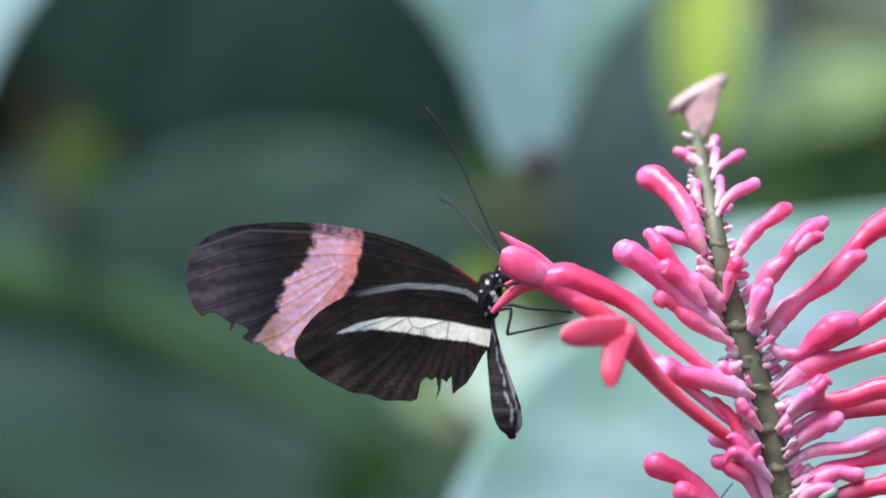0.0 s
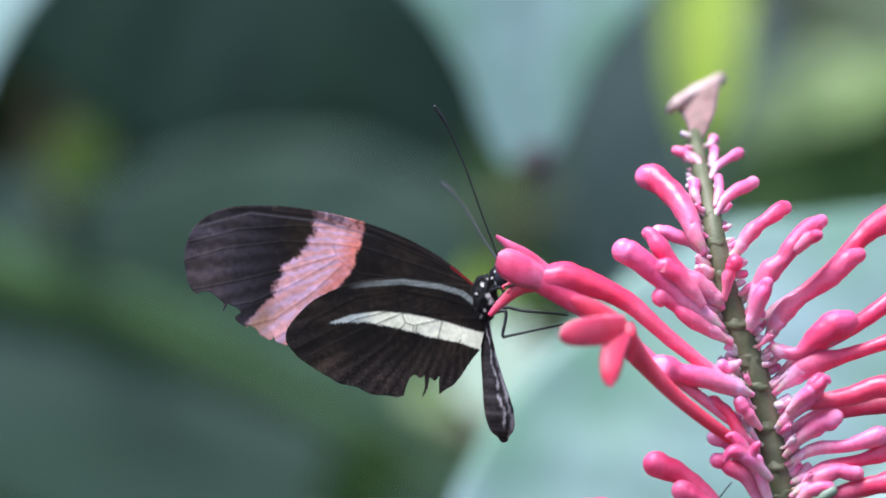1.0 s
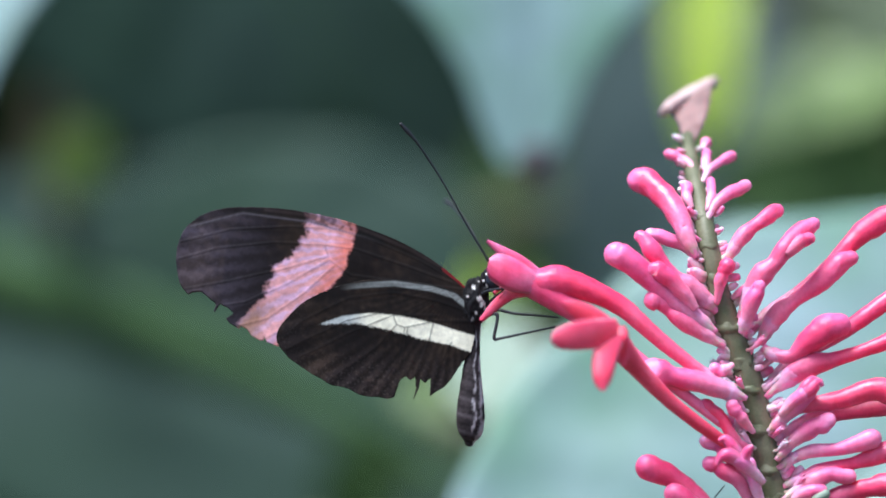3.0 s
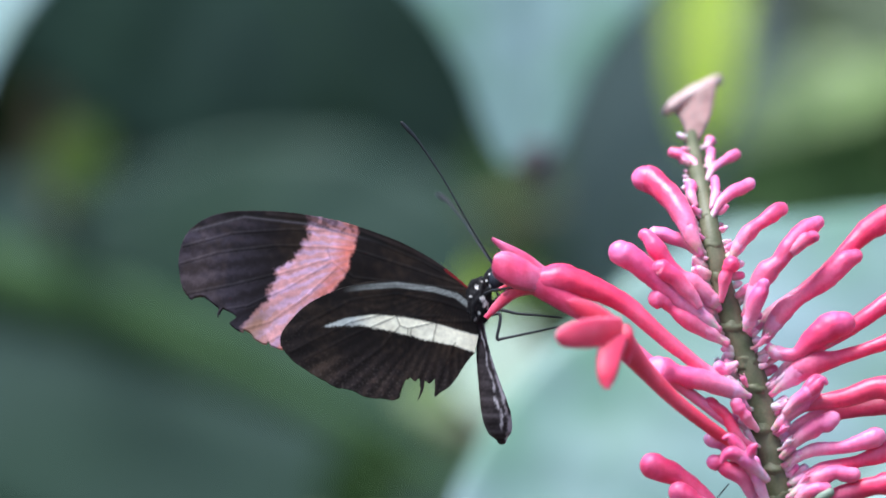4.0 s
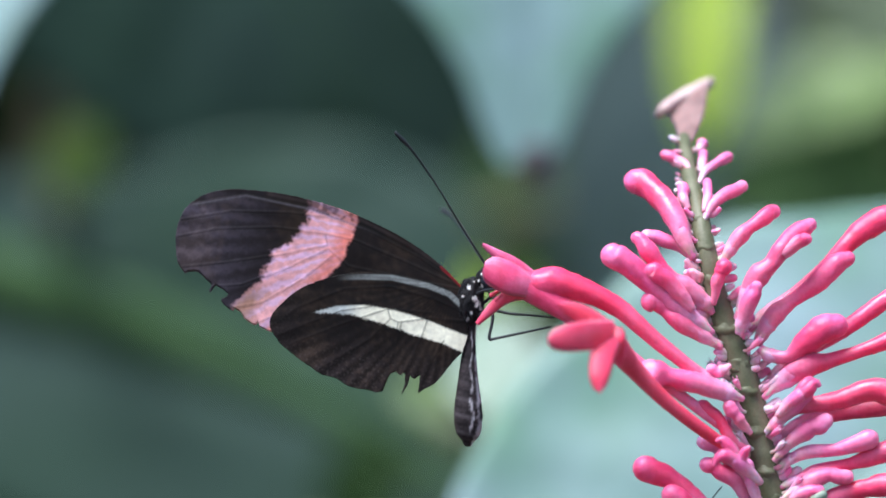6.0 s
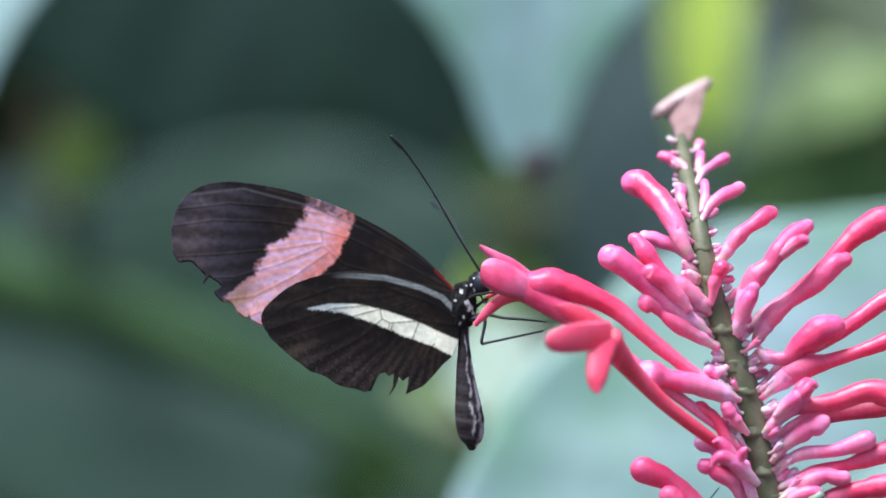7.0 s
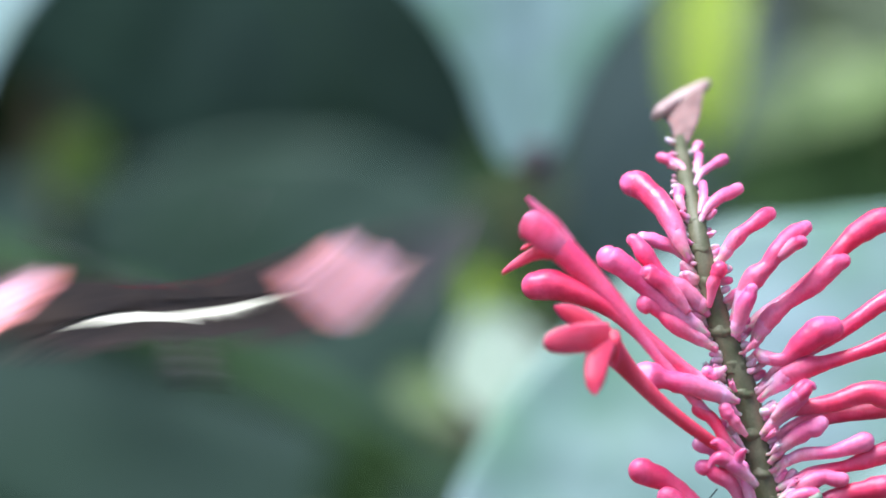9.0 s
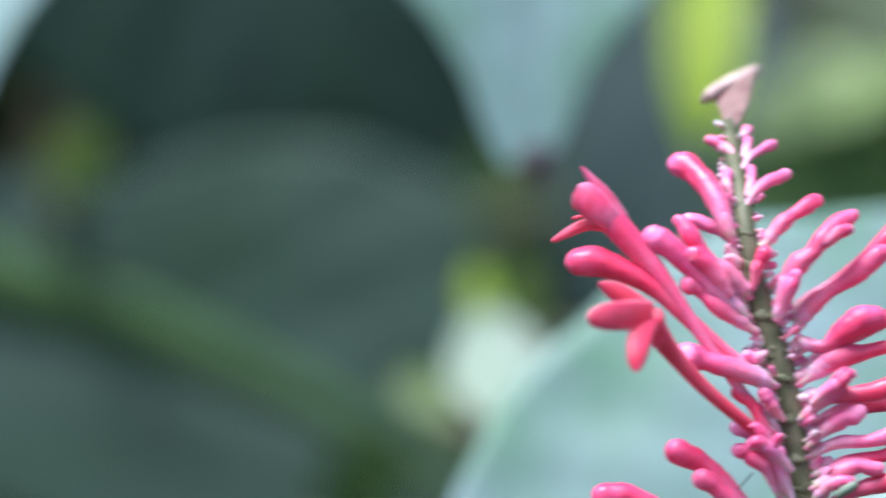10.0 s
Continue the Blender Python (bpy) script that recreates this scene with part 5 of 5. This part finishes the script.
NEAR_ROWS = [(0.0, 0.0, 0.0), (0.2, -3.5, 0.0), (0.3, -9.0, 0.0), (0.4, -8.0, 0.0), (0.5, -7.9, 0.0), (0.7, 1.5, 0.0), (0.8, 5.0, 0.0), (1.0, 4.9, 0.0), (1.5, 4.9, 0.0), (2.0, 10.7, 0.0), (2.5, 7.7, 0.0), (4.0, 4.6, 0.0), (4.5, 8.4, 0.0), (5.0, 10.8, 0.0), (5.5, 9.0, 0.0), (7.0, 12.9, 0.0), (7.2, 12.5, 0.0), (7.3, 9.5, 0.0), (7.4, -3.0, 0.0), (7.5, -3.4, 0.0), (8.0, 2.1, 0.0), (8.5, 4.5, 0.0), (8.6, 6.5, 0.0), (8.7, 7.7, 0.0), (8.8, -2.0, 6), (8.9, -9.1, 16), (8.933, -10, 26), (8.967, 0, 66), (9.0, 0, 108), (9.033, 0, 148), (9.1, 0, 70), (9.15, 0, 60), (9.2, 0, 85), (10.0, 0, 30)]
FAR_ROWS = [(0.0, -0.1, 0.0), (0.2, -1.0, 0.0), (0.3, 3.0, 0.0), (0.4, 0.0, 0.0), (0.5, -0.5, 0.0), (0.7, 1.2, 0.0), (0.8, 4.6, 0.0), (1.0, 5.3, 0.0), (1.5, 5.9, 0.0), (2.0, 10.3, 0.0), (2.5, 7.7, 0.0), (4.0, 4.2, 0.0), (4.5, 8.0, 0.0), (5.0, 10.4, 0.0), (5.5, 8.6, 0.0), (7.0, 12.5, 0.0), (7.2, 12.1, 0.0), (7.3, 9.0, 0.0), (7.4, -2.5, 0.0), (7.5, -3.8, 0.0), (8.0, 3.1, 0.0), (8.5, 4.1, 0.0), (8.6, 6.1, 0.0), (8.7, 8.7, 8), (8.8, 18.0, 32), (8.9, 14.9, 52), (8.933, 14, 54), (8.967, 8, 48), (9.0, 0, 70), (9.033, 0, 104), (9.1, 0, 60), (9.15, 0, 60), (9.2, 0, 85), (10.0, 0, 30)]
ABDOMEN_ROWS = [(0.0, 0.0), (0.5, -8.0), (1.0, 1.5), (1.5, 6.6), (2.0, 18.2), (2.5, 19.1), (4.0, -0.2), (4.5, 18.0), (5.0, 21.6), (5.5, 16.2), (7.0, 6.9), (7.5, -2.2), (8.0, -7.4), (8.5, 4.4), (8.6, 7.7), (8.7, 10.3), (8.8, 5.7), (8.9, 9.4), (9.0, -5.0), (9.2, -20.0), (10.0, -20.0)]
FEELER_A = [(0.0, -27.3, 0.0), (0.5, -34.2, 0.0), (1.0, -22.8, 7.2), (1.5, -24.9, 0.0), (2.0, -28.8, 9.0), (2.5, -31.8, 13.9), (4.0, -32.9, 3.3), (4.5, -31.0, 15.4), (5.0, -31.9, 11.5), (5.5, -34.8, 18.0), (7.0, -33.3, 21.9), (7.5, -38.4, 10.9), (8.0, -33.4, 4.8), (8.5, -38.0, 14.0), (8.6, -27.0, 0.0), (8.7, -23.5, 14.8), (8.8, -2.1, 23.9), (8.9, 18.6, 27.0), (9.0, 18.6, 30), (10.0, 18.6, 30)]
FEELER_B = [(0.0, -44.4, -56.7), (0.5, -41.3, -45.3), (1.0, -35.2, -52.8), (1.5, -40.1, -52.4), (2.0, -42.7, -59.6), (2.5, -33.2, -62.7), (4.0, -37.3, -56.2), (4.5, -37.5, -59.9), (5.0, -32.5, -62.9), (5.5, -38.4, -65.0), (7.0, -33.4, -59.5), (7.5, -32.7, -57.5), (8.0, -35.4, -51.8), (8.5, -41.9, -51.9), (8.6, -31.0, -49.8), (8.7, -20.4, -46.1), (8.8, -11.0, -40.9), (8.9, -2.0, -40.3), (9.0, -2.0, -40), (10.0, -2.0, -40)]


def spin(at, deg, lift=0.0, hinge=0.0):
    """A part at a place of its thing, turned in the plane of the wings, then tipped out of it."""
    return Matrix.Translation(at) @ pose(0, 0, 0, 0, deg, 0) @ pose(0, 0, 0, lift, 0, hinge)


def motions():
    walk(spike, [(t, Matrix.Translation(HUB + SPIKE + Vector((x, 0, z)) * MM) @ pose(0, 0, 0, 0, a, 0)) for t, x, z, a in SPIKE_ROWS])
    walk(perch, [(t, Matrix.Translation(PERCH - SO) @ pose(0, 0, 0, 0, a, 0)) for t, a in PERCH_ROWS])
    fly = butterfly["fly"]
    walk(fly, [(t, Matrix.Translation(HUB + BODY + Vector((x, y, z)) * MM) @ pose(0, 0, 0, 0, a, 0) @ pose(0, 0, 0, dip, 0, 0) @ pose(0, 0, 0, 0, 0, turn)) for t, x, y, z, a, dip, turn in FLY_ROWS])
    zero = Vector((0, 0, 0))
    fore, hind = butterfly["near"]
    walk(fore, [(t, spin(zero, a + FORE_SWEEP.get(t, 0), 0, h)) for t, a, h in NEAR_ROWS])
    walk(hind, [(t, spin(zero, a, 0, h)) for t, a, h in NEAR_ROWS])
    for ob in butterfly["far"]:
        walk(ob, [(t, spin(zero, a, 0, -h)) for t, a, h in FAR_ROWS])
    for ob in butterfly["legs"]:
        walk(ob, [(t, spin(Vector((x, 0, z)) * MM, a)) for t, x, z, a in LEG_ROWS])
    walk(butterfly["abdomen"], [(t, spin(butterfly["abdomen_at"], a)) for t, a in ABDOMEN_ROWS])
    walk(butterfly["head"], [(t, spin(butterfly["head_at"], a)) for t, a in HEAD_ROWS])
    root = Vector((0.134, -0.67, 1.205)) * MM
    walk(butterfly["feeler0"], [(t, spin(root, a, b)) for t, a, b in FEELER_A])
    root = Vector((0.134, 0.67, 1.205)) * MM
    walk(butterfly["feeler1"], [(t, spin(root, a, b)) for t, a, b in FEELER_B])


HEAD_ROWS = [(0.0, 0), (0.5, 0), (1.0, 0), (1.5, 0), (2.0, 0), (2.5, 0), (4.0, 0), (4.5, 0), (5.0, 0), (5.5, 0), (7.0, 0), (7.5, 0), (8.0, 0), (8.5, 0), (8.6, -9), (8.7, -15), (8.8, -18), (8.9, -18), (9.0, -20), (10.0, -20)]
FORE_SWEEP = {8.9: 9.0, 8.933: 9.0}
LEG_ROWS = [(0.0, 0.0, 0.0, 0.0), (8.5, 0.0, 0.0, 0.0), (8.6, 0.27, -0.04, 8.0), (8.7, 0.57, -0.21, 20.0), (8.8, 0.96, -0.47, 26.0), (8.9, 0.8, -0.5, 32.0), (8.933, 0.78, -0.52, 34.0), (9.0, 0.0, 0.0, 40.0), (10.0, 0.0, 0.0, 40.0)]
motions()
